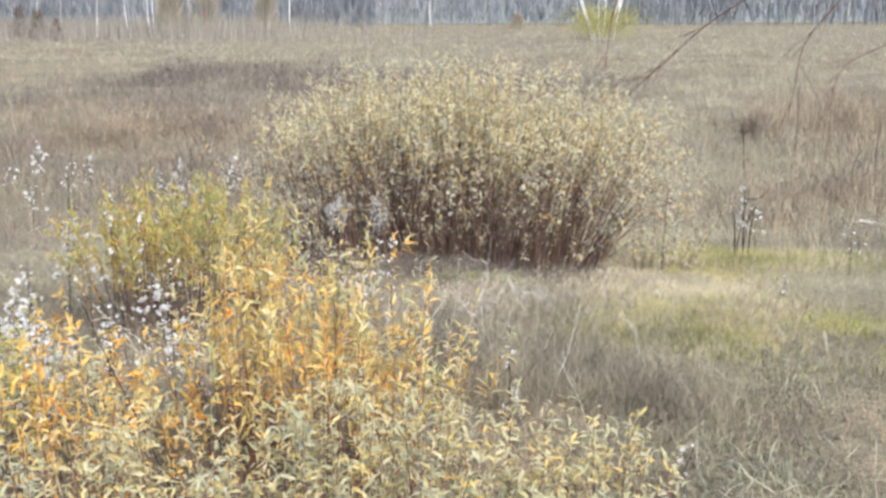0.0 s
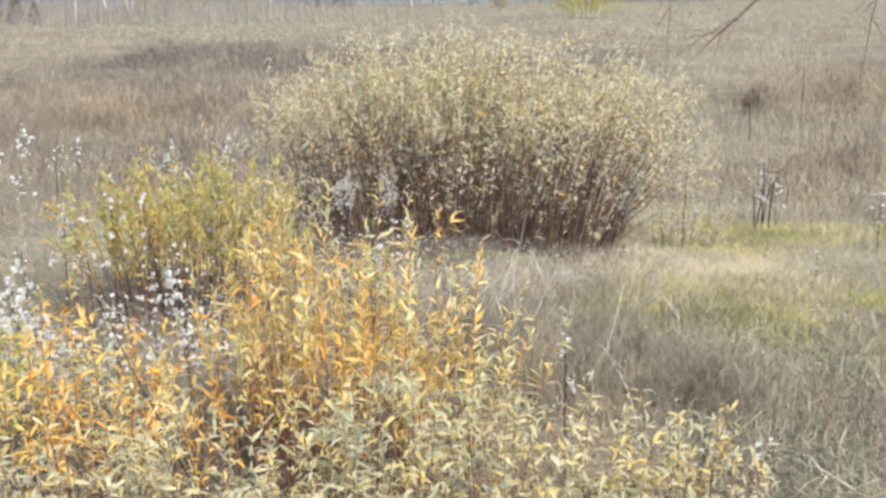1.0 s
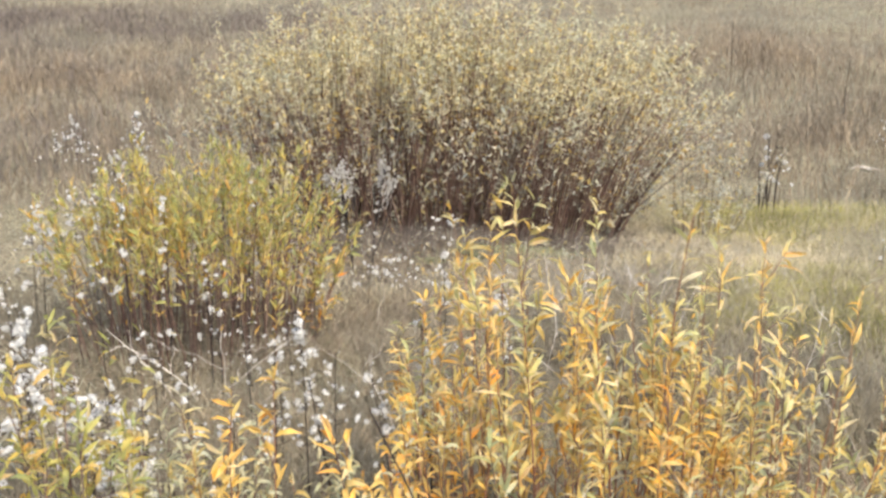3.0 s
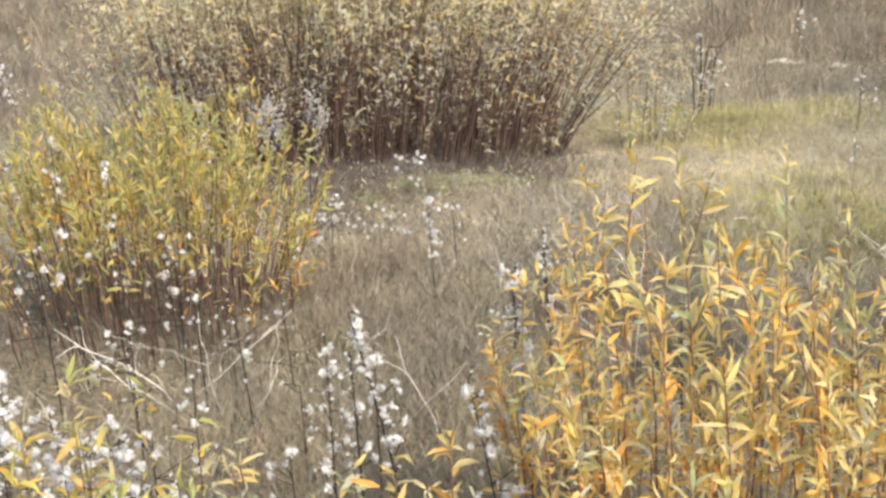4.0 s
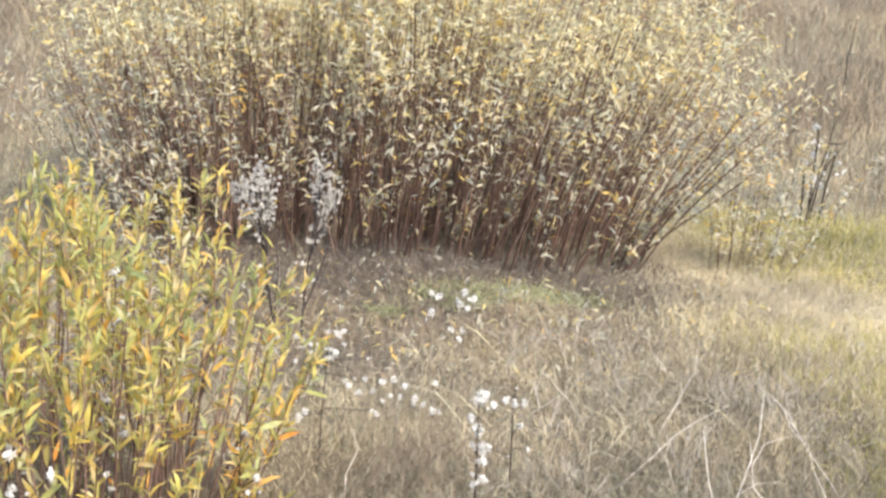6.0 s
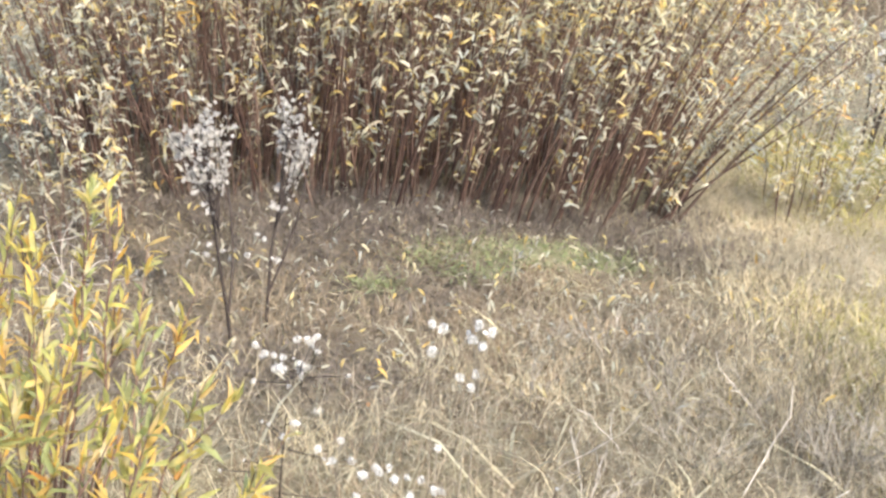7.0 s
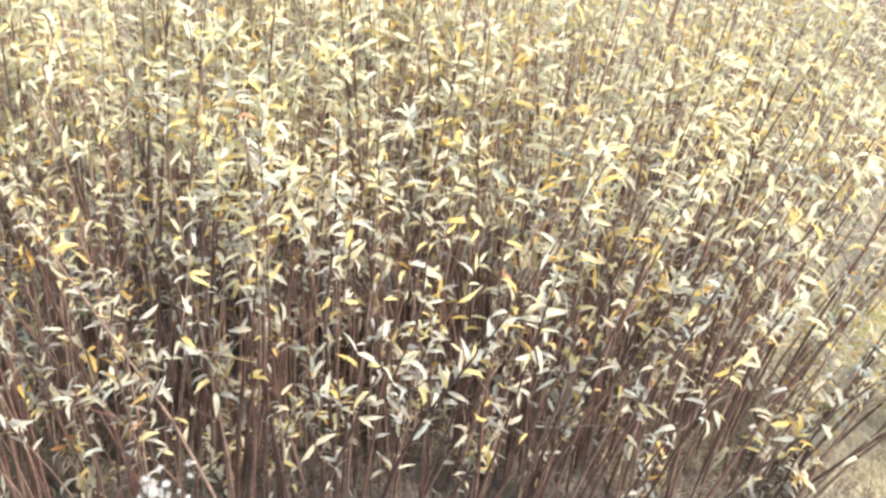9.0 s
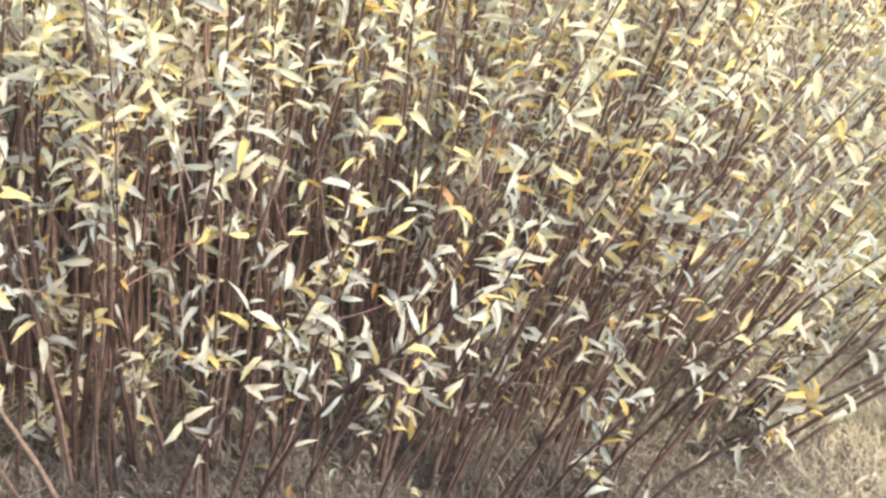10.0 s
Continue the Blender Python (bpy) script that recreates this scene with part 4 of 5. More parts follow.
def head_weed(x, y, heads, size, label):
    """A thin forked stalk that carries single round heads, each (dx, dy, height) from its foot."""
    root = thing("seeding_weed", x, y, label, "weed", "seeding weeds")
    s = np.linspace(0, 1, 5)
    hs = np.array(heads, float)
    fork = hs.mean(0) * np.array([0.75, 0.75, 0.66])
    stem = np.stack([fork[0] * s, fork[1] * s, (fork[2] + 0.02) * s - 0.02], -1)
    v, q = tubes(stem[None], (0.0020 * (1 - 0.35 * s))[None], 5)
    part("stalk", raw_mesh("stalk", v, q, THINSTALK, True), root)
    for h in hs:
        line = fork + (h - fork) * s[:, None]
        line[:, 2] += 0.012 * np.sin(np.pi * s)
        v, q = tubes(line[None], np.full((1, 5), 0.0011), 4)
        part("branch", raw_mesh("branch", v, q, THINSTALK, True), root)
        part("seed_head", ROUND[int(rng.integers(0, 4))], root,
             m=Matrix.LocRotScale(h, Euler(rng.uniform(0, 6, 3)), tuple(size * rng.uniform(0.8, 1.15) * rng.uniform(0.9, 1.1, 3))))


ROUND_LBL = "thin weed stalk topped by a few round white heads"
head_weed(0.06, 13.36, [(-0.01, -0.01, 0.47), (0.014, 0.0, 0.46), (-0.006, -0.04, 0.42)], 0.0125, ROUND_LBL)
head_weed(0.15, 13.35, [(0.0, -0.02, 0.485), (0.028, 0.0, 0.46), (-0.012, -0.01, 0.445), (0.01, -0.03, 0.44)], 0.0125, ROUND_LBL)
head_weed(0.13, 13.34, [(-0.014, -0.06, 0.385), (0.02, 0.0, 0.36), (0.012, -0.02, 0.34)], 0.0115, ROUND_LBL)
head_weed(-0.34, 13.98, [(0.0, 0.0, 0.15), (0.028, 0.02, 0.14), (0.05, 0.03, 0.145), (0.01, -0.02, 0.085), (0.03, -0.03, 0.08)], 0.012, "low weed with small round white heads in the grass")
head_weed(-0.42, 13.94, [(0.0, 0.0, 0.12), (0.022, 0.01, 0.11), (0.05, -0.01, 0.115), (-0.03, 0.02, 0.13), (0.03, -0.03, 0.09)], 0.011, "low weed with small round white heads in the grass")
head_weed(-0.13, 13.28, [(0.0, 0.0, 0.21), (-0.05, 0.0, 0.185), (-0.012, -0.05, 0.19), (0.03, -0.06, 0.2)], 0.0095, "low weed with small round white heads in the grass")
head_weed(-0.05, 13.22, [(0.0, 0.0, 0.19), (0.03, 0.01, 0.185), (-0.02, 0.0, 0.17), (-0.03, -0.07, 0.16), (0.07, 0.0, 0.17)], 0.0095, "low weed with small round white heads in the grass")
head_weed(0.08, 13.26, [(0.0, 0.0, 0.22), (0.0, -0.08, 0.165), (0.014, -0.08, 0.165), (-0.03, -0.05, 0.17)], 0.0095, "low weed with small round white heads in the grass")
head_weed(-0.5, 14.3, [(0.0, 0.06, 0.32), (0.04, 0.05, 0.26), (-0.05, 0.05, 0.27)], 0.011, "low weed with small round white heads in the grass")
head_weed(0.25, 12.78, [(0.0, 0.0, 0.36), (0.03, 0.01, 0.37), (0.055, 0.0, 0.365), (0.08, 0.02, 0.36)], 0.011, ROUND_LBL)
head_weed(-0.02, 12.95, [(0.0, 0.0, 0.36), (-0.03, 0.0, 0.35), (0.03, 0.01, 0.34), (0.06, 0.0, 0.31)], 0.0095, ROUND_LBL)
for x, y, h, heads in ((0.62, 11.47, 0.60, 9), (0.5, 11.45, 0.55, 7), (0.55, 11.4, 0.51, 6), (0.46, 11.05, 0.52, 8)):
    seed_weed(x, y, h, (0.0, 0.0), heads, 0.0105 if y > 12.9 else 0.0082, "thin weed stalk topped by an umbel of small white heads", 0.02, 0.93, 1, PUFFS, THINSTALK)


def plume_weed(x, y, top, spikes, wide, label, seed_heads=17):
    """A stout dark stalk that forks into upright spikes set with small grey-white tufts."""
    root = thing("seeding_weed", x, y, label, "weed", "seeding weeds")
    s = np.linspace(0, 1, 6)
    top = np.array(top)
    main = np.stack([top[0] * s ** 1.3, top[1] * s ** 1.3, (top[2] + 0.02) * 0.85 * s - 0.02], -1)
    main[1:, :2] += np.cumsum(rng.normal(0, 0.006, (5, 2)), 0)
    fork = main[1] + (np.array([top[0] + 0.05, top[1], top[2] * 0.8]) - main[1]) * s[:, None] + np.array([0.03, 0, 0]) * np.sin(np.pi * s)[:, None]
    for p, r in ((main, 0.0058), (fork, 0.0045)):
        v, q = tubes(p[None], (r * (1 - 0.5 * s))[None], 6)
        part("stalk", raw_mesh("stalk", v, q, DARKSTALK, True), root)
    for j in range(9):
        c = np.array([np.interp(rng.uniform(0.35, 0.75), s, main[:, k]) for k in range(3)]) + rng.normal(0, 0.022, 3)
        part("seed_head", PLUMES[int(rng.integers(0, 4))], root, m=Matrix.LocRotScale(c, Euler(rng.uniform(0, 6, 3)), tuple(0.010 * rng.uniform(0.6, 1.4, 3))))
    for i in range(spikes):
        f = rng.uniform(0.42, 0.78)
        p0 = top * np.array([f ** 1.2, f ** 1.2, f])
        a, r = rng.uniform(0, 2 * np.pi), wide * rng.uniform(0.25, 1.0) ** 0.7
        tip = np.array([top[0] + r * math.cos(a), top[1] + 0.7 * r * math.sin(a), top[2] * (rng.uniform(0.86, 1.06) - 0.28 * (r / wide) ** 2)])
        line = p0 + (tip - p0) * s[:, None]
        line[:, :2] += (np.sin(np.pi * s) * 0.2)[:, None] * (tip - p0)[:2]
        v, q = tubes(line[None], (0.0026 * (1 - 0.6 * s))[None], 4)
        spike = part("branch", raw_mesh("branch", v, q, DARKSTALK, True), root)
        for j in range(seed_heads):
            g = rng.uniform(0.3, 1.02)
            c = np.array([np.interp(g, s, line[:, k]) for k in range(3)]) + rng.normal(0, 0.010, 3)
            part("seed_head", PLUMES[int(rng.integers(0, 4))], spike,
                 m=Matrix.LocRotScale(c, Euler(rng.uniform(0, 6, 3)), tuple(0.0080 * rng.uniform(0.5, 1.35) * rng.uniform(0.75, 1.25, 3))))


plume_weed(-0.565, 14.2, (-0.15, 0.28, 0.72), 26, 0.105, "grey-white fluffy weed plume on dark stalks before the willow")
plume_weed(-0.51, 14.42, (0.04, 0.34, 0.71), 17, 0.075, "smaller grey-white weed plume on a dark stalk")


# ---- dead branched stalks ----
def dead_branch(x, y, h, lean, forks, label, material=GREYTWIG, thick=0.0019, wobble=0.08):
    root = thing("dead_stalk", x, y, label, "dead plant", "dead stalks")
    s = np.linspace(0, 1, 6)
    wob = np.cumsum(rng.normal(0, wobble * h, (6, 3)), 0)
    path = np.stack([lean[0] * s, lean[1] * s, h * s], -1) + wob * s[:, None]
    path[0, 2] -= 0.02
    v, q = tubes(path[None], (thick * (1 - 0.6 * s))[None], 5)
    part("stalk", raw_mesh("stalk", v, q, material, True), root)
    for i in range(forks):
        at = rng.uniform(0.3, 0.9)
        p = np.array([np.interp(at, s, path[:, c]) for c in range(3)])
        d = unit(np.array([lean[0], lean[1], h]) / max(h, 0.1) + rng.normal(0, 0.8, 3))
        ln = h * rng.uniform(0.25, 0.6)
        bend = np.cumsum(rng.normal(0, 0.13 * ln, (6, 3)), 0)
        br = p + d * (s * ln)[:, None] + bend * s[:, None]
        br[:, 2] = np.maximum(br[:, 2], 0.01)
        v, q = tubes(br[None], (thick * 0.7 * (1 - 0.7 * s))[None], 4)
        part("branch", raw_mesh("branch", v, q, material, True), root)
    return root


for x, y, h, lx, ly, forks in (
        (-0.62, 11.75, 0.28, -0.32, 0.0, 3), (-0.58, 11.7, 0.30, 0.26, 0.05, 3), (-0.75, 11.8, 0.2, -0.25, 0.05, 2), (-0.35, 11.5, 0.25, 0.2, 0.1, 3),
        (0.72, 12.2, 0.42, -0.04, 0.05, 2), (0.95, 12.0, 0.46, 0.08, -0.05, 3), (1.05, 12.4, 0.4, -0.1, 0.1, 3), (1.2, 11.9, 0.55, -0.06, 0.05, 3),
        (0.85, 12.7, 0.3, 0.15, 0.1, 3), (1.25, 12.9, 0.35, -0.15, 0.1, 4), (0.6, 13.0, 0.2, 0.2, 0.1, 3), (0.35, 13.6, 0.18, 0.2, -0.1, 3),
        (0.55, 13.7, 0.2, -0.15, -0.1, 3), (0.75, 13.4, 0.22, 0.2, 0.15, 3), (0.15, 12.9, 0.22, 0.12, -0.05, 2), (0.95, 13.9, 0.2, -0.2, 0.0, 3),
        (-0.1, 12.75, 0.22, -0.1, 0.05, 2), (1.5, 13.4, 0.3, 0.1, 0.1, 3), (-0.95, 14.2, 0.25, -0.2, 0.1, 4), (-1.15, 14.4, 0.25, 0.15, 0.1, 4),
        (1.6, 11.6, 0.45, 0.05, 0.05, 3), (2.0, 12.2, 0.4, -0.1, 0.1, 3), (1.35, 10.95, 0.42, 0.1, 0.0, 3), (1.85, 11.3, 0.35, -0.1, 0.1, 4),
        (0.9, 11.75, 0.60, 0.03, 0.05, 3), (0.72, 11.66, 0.60, -0.06, 0.0, 4), (1.2, 12.1, 0.56, 0.04, 0.1, 3), (0.66, 12.1, 0.5, -0.02, 0.08, 3),
        (0.1, 11.3, 0.3, 0.15, 0.05, 3), (0.3, 11.2, 0.35, -0.08, 0.0, 2), (-0.05, 11.8, 0.25, 0.2, 0.0, 3), (0.45, 12.3, 0.3, 0.05, 0.05, 2)):
    dead_branch(x, y, h, (lx, ly), forks if x < -0.3 and y < 12 else max(1, forks - 2), "bleached dead branching stalk among the grass", GREYTWIG, 0.0034 if x < -0.3 and y < 12 else 0.0021)
dead_branch(1.08, 9.3, 0.96, (-0.49, 0.0), 0, "long dark dead stalk leaning among the willows", DARKSTALK, 0.0038, 0.008)
for x, y, h in ((2.05, 16.95, 0.6), (2.1, 17.05, 0.5), (3.3, 21.0, 0.9), (2.3, 24.0, 0.9), (1.7, 22.5, 0.7), (-5.2, 17.5, 0.6), (-4.8, 19.5, 0.6)):
    dead_branch(x, y, h, (rng.normal(0, 0.03), 0.0), 1, "dark dead weed stalk standing in the meadow", DARKSTALK, 0.007, 0.02)


def forked_stalk(x, y, limbs, label, thick=0.0025):
    """A bleached dead stalk with limbs given by their bends, each from the foot's own place."""
    root = thing("dead_stalk", x, y, label, "dead plant", "dead stalks")
    for n, limb in enumerate(limbs):
        p = np.array(limb, float)
        t = np.linspace(0, len(p) - 1, 9)
        line = np.stack([np.interp(t, range(len(p)), p[:, c]) for c in range(3)], -1)
        line[1:-1] = (line[:-2] + 3 * line[1:-1] + line[2:]) / 5 + rng.normal(0, 0.004, (7, 3))
        v, q = tubes(line[None], (thick * (1.0 if n == 0 else 0.75) * np.linspace(1, 0.4, 9))[None], 5)
        part("stalk" if n == 0 else "branch", raw_mesh("branch", v, q, DRYTWIG, True), root)


forked_stalk(-0.47, 11.6, [[(0.02, 0, -0.02), (0.01, 0, 0.1), (0, 0, 0.19), (-0.02, 0.02, 0.27), (-0.02, 0.04, 0.36)], [(0, 0, 0.19), (-0.10, 0.0, 0.24), (-0.19, 0.02, 0.25), (-0.38, 0.0, 0.25)],
                           [(-0.19, 0.02, 0.25), (-0.28, 0.06, 0.27), (-0.385, 0.1, 0.33)], [(0, 0, 0.19), (0.05, 0.03, 0.26), (0.13, 0.05, 0.345)], [(0.05, 0.03, 0.26), (0.12, -0.02, 0.28), (0.2, -0.04, 0.31)]],
             "bleached forked dead stalk at the foot of the yellow shrub")
forked_stalk(-1.12, 14.35, [[(0, 0, -0.02), (0.02, 0, 0.12), (-0.02, 0.05, 0.25), (0.05, 0.1, 0.36)], [(0.02, 0, 0.12), (-0.12, 0.05, 0.2), (-0.22, 0.05, 0.31)], [(-0.02, 0.05, 0.25), (0.12, 0.05, 0.3), (0.2, 0.05, 0.38)],
                            [(0.02, 0, 0.12), (0.16, 0.0, 0.15), (0.26, 0.02, 0.2)]], "bleached forked dead stalk beside the willow")


def driftwood(x, y, length, turn, label):
    """A short weathered piece of dead wood: a knobbly tapered log with a broken stub."""
    root = thing("dead_wood", x, y, label, "dead wood")
    s = np.linspace(-0.5, 0.5, 9)
    c, n = math.cos(turn), math.sin(turn)
    line = np.stack([c * s * length, n * s * length, 0.03 + 0.012 * np.cos(5 * s)], -1) + rng.normal(0, 0.006, (9, 3))
    rad = 0.019 * (1.1 - np.abs(s) * 1.2) * rng.uniform(0.8, 1.2, 9)
    v, q = tubes(line[None], rad[None], 9)
    part("log", raw_mesh("log", v, q, DRYTWIG, True), root)
    stub = line[5] + np.array([0.02, -0.03, 0.045]) * np.linspace(0, 1, 5)[:, None]
    v, q = tubes(stub[None], (0.011 * np.linspace(1, 0.4, 5))[None], 6)
    part("stub", raw_mesh("stub", v, q, DRYTWIG, True), root)


driftwood(-3.88, 15.93, 0.24, 0.3, "bleached piece of dead wood lying in the meadow")
driftwood(3.2, 19.05, 0.30, -0.2, "bleached branch lying in the grass behind the willow")
driftwood(3.62, 18.85, 0.18, 0.1, "short bleached branch lying in the grass")


def twig_fan(x, y, h, branches, label):
    """A low dead plant: fine bleached branches that fork outwards from one foot."""
    root = thing("dead_twig_clump", x, y, label, "dead plant", "bleached twig clumps")
    s = np.linspace(0, 1, 5)
    for _ in range(branches):
        a, out = rng.uniform(0, 2 * np.pi), h * rng.uniform(0.3, 1.2)
        end = np.array([out * math.cos(a), out * math.sin(a), h * rng.uniform(0.5, 1.1)])
        line = end * np.stack([s, s, s ** 0.8], -1) + np.cumsum(rng.normal(0, 0.05 * h, (5, 3)), 0) * s[:, None]
        line[0, 2] -= 0.015
        sets = [(line, 0.0015)]
        for f in rng.uniform(0.35, 0.85, 4):
            p = np.array([np.interp(f, s, line[:, c]) for c in range(3)])
            d = unit(end / h + rng.normal(0, 0.7, 3) + np.array([0, 0, 0.4])) * h * rng.uniform(0.2, 0.5)
            sets.append((p + d * s[:, None] + rng.normal(0, 0.02 * h, (5, 3)) * s[:, None], 0.0010))
        v, q = tubes(np.array([l for l, _ in sets]), np.array([r * (1 - 0.6 * s) for _, r in sets]), 3)
        part("branch", raw_mesh("branch", v, q, DRYTWIG), root)
    return root


fans = [twig_fan(x, y, h, 9, "low clump of bleached forking dead twigs in the grass") for x, y, h in
        ((0.72, 13.62, 0.17), (0.42, 13.35, 0.14), (1.02, 13.45, 0.16), (0.88, 13.9, 0.13))]
for n in range(30):
    fx, fy = (rng.uniform(0.2, 1.4), rng.uniform(12.8, 14.4)) if n < 22 else (rng.uniform(-0.4, 2.2), rng.uniform(11.6, 14.6))
    copy_thing(fans[n % 4], Matrix.Translation((fx, fy, gz(fx, fy))) @ Matrix.Rotation(rng.uniform(0, 6.28), 4, "Z"))


# ---- bare tree whose boughs hang into view ----
def bare_tree(x, y):
    grow = np.random.default_rng(41)
    root = thing("bare_tree", x, y, "bare dark tree with thin drooping boughs", "tree")
    s = np.linspace(0, 1, 9)
    trunk = np.stack([0.25 * s ** 2, 0.2 * s, 4.6 * s - 0.1 * (1 - s)], -1)
    v, q = tubes(trunk[None], (0.06 * (1 - 0.8 * s))[None], 8)
    part("trunk", raw_mesh("trunk", v, q, BARK, True), root)

    def bough(points, r):
        p = np.array(points, float) - np.array([x, y, gz(x, y)])
        t = np.linspace(0, len(p) - 1, 14)
        line = np.stack([np.interp(t, range(len(p)), p[:, c]) for c in range(3)], -1)
        line[1:-1] = (line[:-2] + 2 * line[1:-1] + line[2:]) / 4
        v, q = tubes(line[None], (r * np.linspace(1, 0.25, 14))[None], 6)
        ob = part("bough", raw_mesh("bough", v, q, BARK, True), root)
        for i in range(9):
            k = int(grow.integers(5, 13))
            d = unit(unit(line[k] - line[k - 1]) + grow.normal(0, 0.35, 3))
            ss = np.linspace(0, 1, 5)
            ln = grow.uniform(0.08, 0.26)
            tw = line[k] + d * (ss * ln)[:, None] + np.array([0, 0, -0.15]) * (ss ** 2 * ln)[:, None]
            v, q = tubes(tw[None], (r * 0.3 * (1 - 0.7 * ss))[None], 4)
            part("twig", raw_mesh("twig", v, q, BARK, True), ob)

    bough([(x - 0.1, y - 0.1, 2.9), (3.9, 10.5, 2.4), (2.98, 10.3, 2.02), (2.66, 10.3, 1.97), (2.50, 10.3, 1.87), (2.38, 10.3, 1.79), (2.26, 10.3, 1.66), (2.18, 10.3, 1.60)], 0.0052)
    bough([(x - 0.1, y, 2.6), (3.6, 11.2, 2.4), (2.98, 11.2, 2.07), (2.84, 11.2, 1.91), (2.75, 11.2, 1.80), (2.69, 11.2, 1.72), (2.68, 11.2, 1.57), (2.66, 11.2, 1.44)], 0.0052)
    bough([(x - 0.1, y, 2.2), (3.7, 11.2, 1.95), (3.08, 11.2, 1.77), (2.94, 11.2, 1.69), (2.88, 11.2, 1.67), (2.83, 11.2, 1.61), (2.82, 11.2, 1.50), (2.82, 11.2, 1.35)], 0.0048)
    bough([(x - 0.1, y - 0.1, 3.4), (3.6, 10.7, 2.9), (2.6, 10.5, 2.4), (2.14, 10.5, 2.06), (2.07, 10.5, 1.9), (2.05, 10.5, 1.78), (2.03, 10.5, 1.61), (2.03, 10.5, 1.42)], 0.0036)
    for i in range(10):
        z = grow.uniform(2.4, 4.4)
        a = grow.uniform(-1.2, 1.8)
        ln = grow.uniform(0.6, 1.3)
        bough([(x + 0.1, y + 0.1, z), (x + 0.1 + ln * 0.6 * math.cos(a), y + 0.1 + ln * 0.6 * math.sin(a), z + 0.35),
               (x + 0.1 + ln * math.cos(a), y + 0.1 + ln * math.sin(a), z + 0.3)], 0.012)


bare_tree(5.0, 10.9)


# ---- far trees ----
# Blue-grey tint stands in for distance haze over the bare wood.
HAZY_WOOD = plant_material("haze_tinted_far_wood", [(0, (0.15, 0.165, 0.185)), (0.6, (0.20, 0.21, 0.225)), (1, (0.26, 0.265, 0.27))], False, 0, 0.9, 0.1, 0.3, 0.6)
FAR_TWIG = plant_material("bare_far_twigs", [(0, (0.16, 0.145, 0.125)), (1, (0.28, 0.25, 0.205))], False, 0.1, 0.9, 0.1, 0.2, 0.6)
TANTWIG = plant_material("tan_bare_twigs", [(0, (0.27, 0.235, 0.175)), (1, (0.40, 0.35, 0.255))], False, 0.2, 0.9, 0.1, 0.2, 0.6)
BIRCHBARK = plant_material("white_birch_bark", [(0, (0.62, 0.60, 0.57)), (1, (0.75, 0.73, 0.70))], True, 0, 0.7, 0.2, 0.3, 3.0)
BIRCHLEAF = plant_material("yellow_birch_leaves", [(0, (0.33, 0.32, 0.10)), (1, (0.46, 0.40, 0.14))], False, 0.4, 0.6, 0.3, 0.2, 10)


def far_forest():
    """A deep belt of bare trees: trunks, and crowns of many upright twigs from low down."""
    n = 900
    y = rng.uniform(165, 240, n)
    x = rng.uniform(-0.95, 0.5, n) * y
    p = np.stack([x, y, gz(x, y)], -1)
    h = rng.uniform(9, 17, n)
    s = np.linspace(0, 1, 4)
    path = p[:, None] + np.stack([0 * s, 0 * s, s], -1)[None] * h[:, None, None]
    tv, tq = tubes(path, 0.006 * h[:, None] * (1 - 0.8 * s)[None], 4)
    m = 64
    own = np.repeat(np.arange(n), m)
    at = rng.uniform(0.02, 0.85, n * m)
    wide = h[own] * 0.17 * (1.15 - at)
    q = p[own] + np.stack([rng.normal(0, 1, n * m) * wide, rng.normal(0, 1, n * m) * wide, at * h[own]], -1)
    bv, bt = blades(q, h[own] * rng.uniform(0.12, 0.3, n * m), np.full(n * m, 0.15), rng.normal(0, 1, (n * m, 2)) * 0.7, np.zeros(n * m))
    tris = np.concatenate([tq[:, [0, 1, 2]], tq[:, [0, 2, 3]], bt + len(tv)])
    stuff("far_woods", (np.concatenate([tv, bv]), tris), HAZY_WOOD, "bare wood along the edge of the meadow, tinted blue-grey for haze", "woods")
    k = 16000
    y = rng.uniform(70, 150, k)
    x = 2.8 + (rng.uniform(-1.0, -0.46, k) + rng.normal(0, 0.06, k)) * (y - 6)
    q = np.stack([x, y, gz(x, y)], -1)
    stuff("far_thicket", blades(q, rng.uniform(0.25, 1.7, k) ** 1.3, np.full(k, 0.032), rng.normal(0, 0.3, (k, 2)), np.zeros(k)), FAR_TWIG,
          "tan bare thicket before the wood", "thicket")


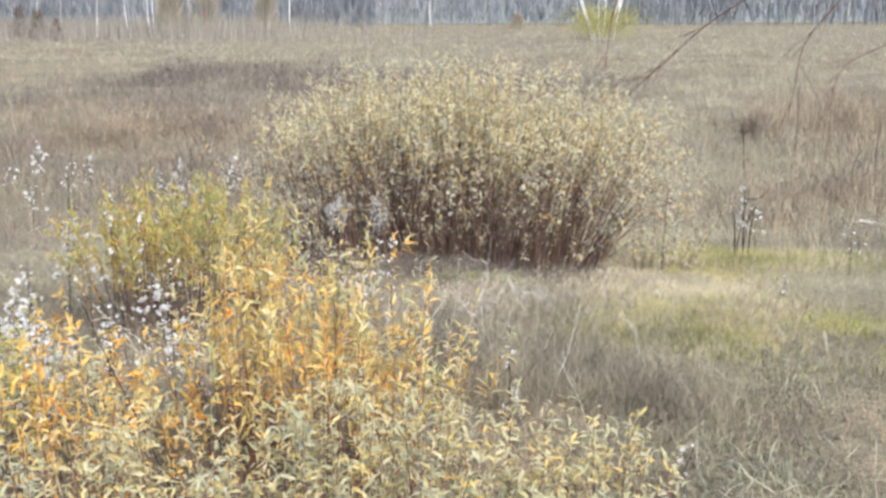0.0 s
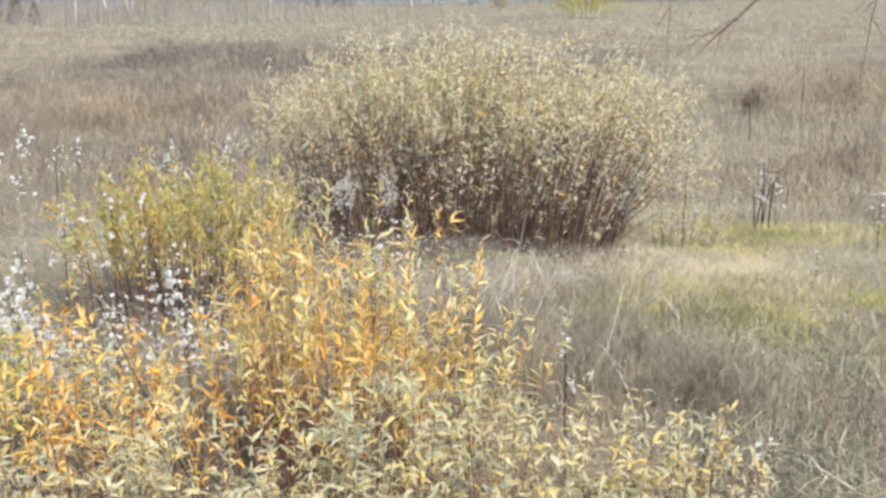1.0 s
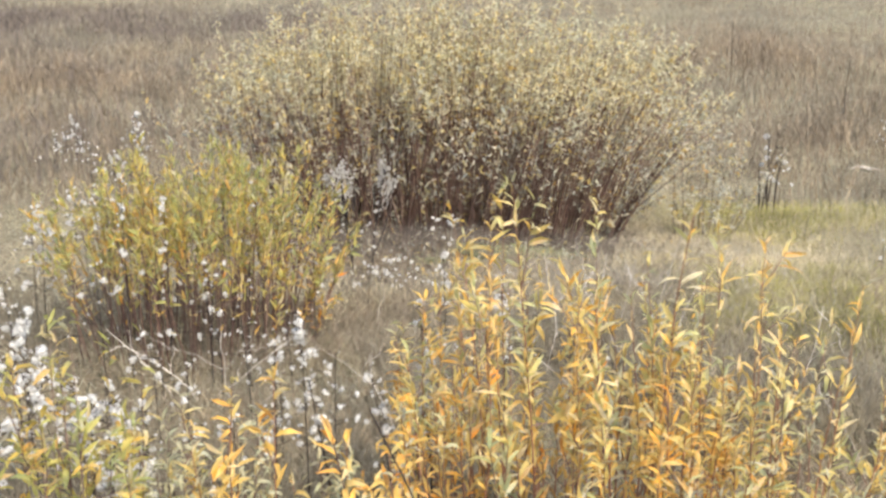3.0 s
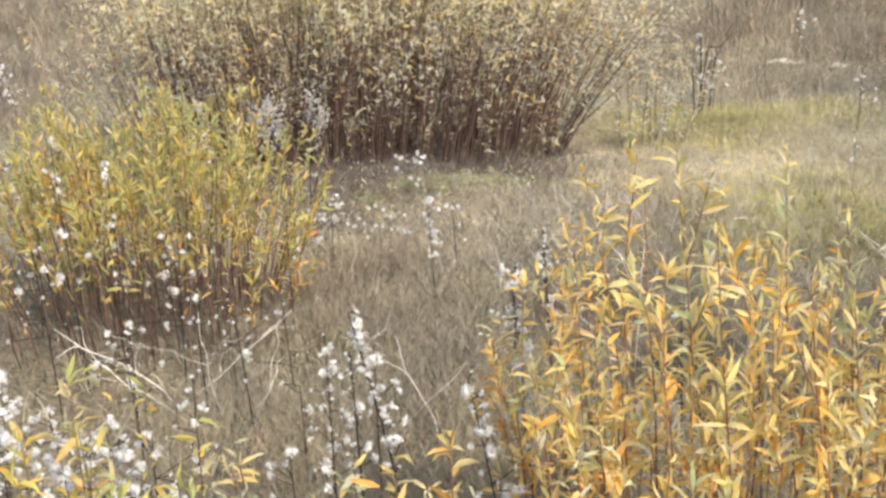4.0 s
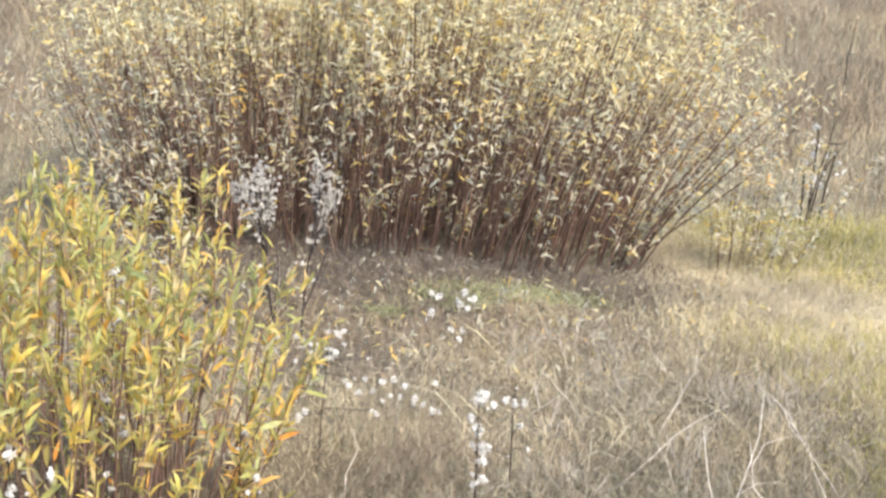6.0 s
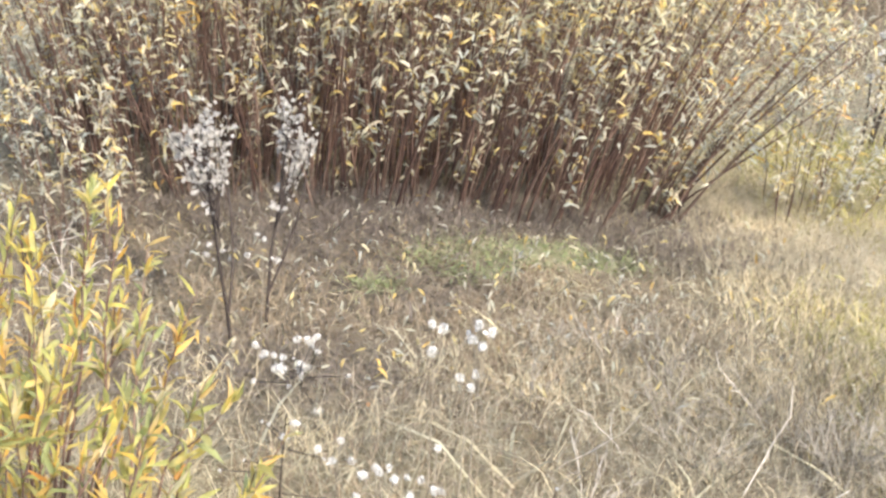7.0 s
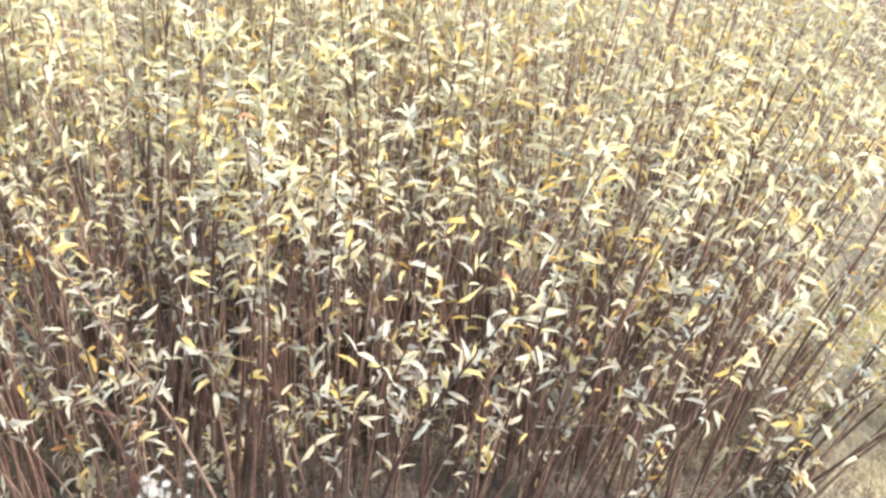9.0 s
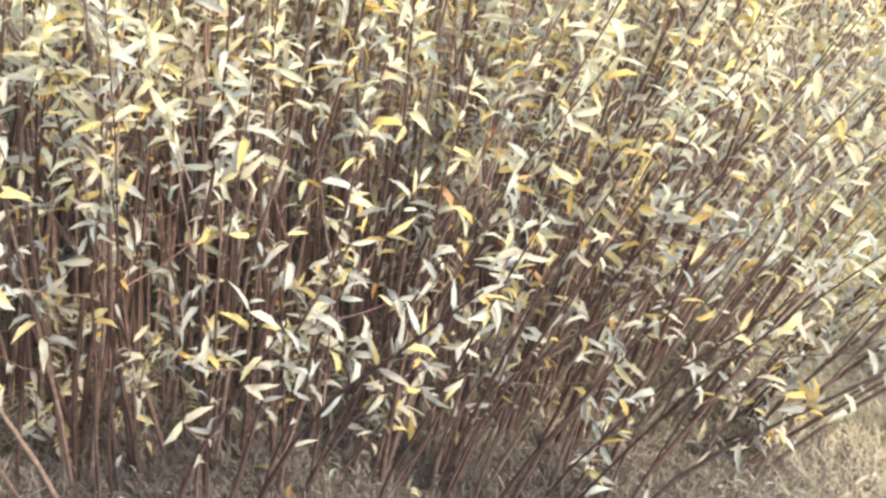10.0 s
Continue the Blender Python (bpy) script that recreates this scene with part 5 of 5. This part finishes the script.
def birch(x, y, h, stems, label, lean=0.12, leafy=0, spread=0.4):
    root = thing("birch_tree", x, y, label, "tree", "birches")
    s = np.linspace(0, 1, 8)
    twv, twf, off = [], [], 0
    for i in range(stems):
        d = rng.normal(0, lean, 2) + (np.array([(i - (stems - 1) / 2) * lean * 1.1, 0]) if stems > 1 else 0)
        hh = h * rng.uniform(0.75, 1.05)
        path = np.stack([(i - (stems - 1) / 2) * spread * 0.22 + d[0] * hh * s, rng.normal(0, spread * 0.3) + d[1] * hh * s, hh * s - 0.1 * (1 - s)], -1)
        path[1:, :2] += np.cumsum(rng.normal(0, 0.012 * hh, (7, 2)), 0) * 0.3
        v, q = tubes(path[None], (0.0036 * hh * (1 - 0.85 * s))[None], 6)
        part("trunk", raw_mesh("trunk", v, q, BIRCHBARK, True), root)
        n = 34
        at = rng.uniform(0.3, 1.0, n)
        p0 = np.stack([np.interp(at, s, path[:, c]) for c in range(3)], -1)
        dirs = unit(np.stack([rng.normal(0, 1, n), rng.normal(0, 1, n), rng.uniform(0.3, 1.6, n)], -1))
        ln = hh * rng.uniform(0.08, 0.25, n) * (1.1 - at * 0.6)
        ss = np.linspace(0, 1, 4)
        tp = p0[:, None] + dirs[:, None] * (ss[None, :, None] * ln[:, None, None])
        tp[..., 2] -= (ss ** 2)[None] * ln[:, None] * 0.25
        v, q = tubes(tp, np.broadcast_to(0.0022 * hh * (1 - 0.8 * ss), (n, 4)), 3)
        twv.append(v)
        twf.append(q + off)
        off += len(v)
    part("branches", raw_mesh("branches", np.concatenate(twv), np.concatenate(twf), TWIG), root, kind="stuff")
    if leafy:
        p = rng.normal(0, 1, (leafy, 3)) * np.array([1.0, 0.7, 0.45]) * h * 0.10 + np.array([0.0, 0, 0.09 * h])
        p[:, 2] = np.abs(p[:, 2]) + 0.05
        d = unit(rng.normal(0, 1, (leafy, 3)))
        v, f = leaf_soup(p, leaf_frames(d, unit(rng.normal(0, 1, (leafy, 3)))), np.full(leafy, 0.2), rng.integers(0, 8, leafy))
        part("crown", raw_mesh("crown", v, f, BIRCHLEAF), root, kind="stuff")
    return root


def feathery_tree(x, y, h, wide, material, label, twigs=900):
    """A far bare tree: a thin trunk and a crown of fine upswept twigs."""
    root = thing("bare_far_tree", x, y, label, "tree", "far bare trees")
    s = np.linspace(0, 1, 5)
    v, q = tubes(np.stack([0 * s, 0 * s, h * s - 0.1], -1)[None], (0.012 * h * (1 - 0.85 * s))[None], 6)
    part("trunk", raw_mesh("trunk", v, q, TWIG, True), root)
    at = rng.uniform(0.0, 0.95, twigs)
    r = wide * (1.05 - at) ** 0.6 * np.sqrt(rng.uniform(0, 1, twigs))
    a = rng.uniform(0, 2 * np.pi, twigs)
    p = np.stack([r * np.cos(a) * 0.6, r * np.sin(a) * 0.6, at * h * 0.85], -1)
    ln = h * rng.uniform(0.06, 0.16, twigs)
    v, f = blades(p, ln, np.full(twigs, 0.05), np.stack([np.cos(a), np.sin(a)], -1) * (ln * 0.5)[:, None], np.zeros(twigs))
    part("crown", raw_mesh("crown", v, f, material), root, kind="stuff")


far_forest()
for fx, fy, fh, fw in ((-52.0, 100.0, 8.0, 2.0), (-47.5, 98.0, 9.0, 2.4), (-57.0, 108.0, 7.0, 2.0), (-44.0, 102.0, 7.5, 1.8), (-20.0, 120.0, 2.6, 2.2), (-26.0, 118.0, 1.8, 1.6)):
    feathery_tree(fx, fy, fh, fw, TANTWIG, "tan feathery bare tree at the edge of the meadow")
for fx, fy, fh, fw in ((-49.5, 78.0, 2.4, 1.0), (-46.6, 76.0, 1.7, 0.8), (-52.5, 80.0, 2.7, 1.1)):
    feathery_tree(fx, fy, fh, fw, DUSKY, "low dark bare bush at the edge of the meadow", 380)
birch(-10.9, 80.0, 11.5, 7, "clump of slender white birch stems with yellow-green leaves low down", 0.10, 2600, 0.9)
for k in range(8):
    y = rng.uniform(80, 150)
    x = 2.5 + rng.uniform(-0.80, -0.42) * y
    birch(x, y, rng.uniform(8, 13), 1, "slender white-barked birch at the meadow's edge", 0.04)
for k in range(2):
    y = rng.uniform(120, 160)
    x = 2.5 + rng.uniform(-0.42, 0.12) * y
    birch(x, y, rng.uniform(9, 13), 1, "slender white-barked birch at the meadow's edge", 0.04)
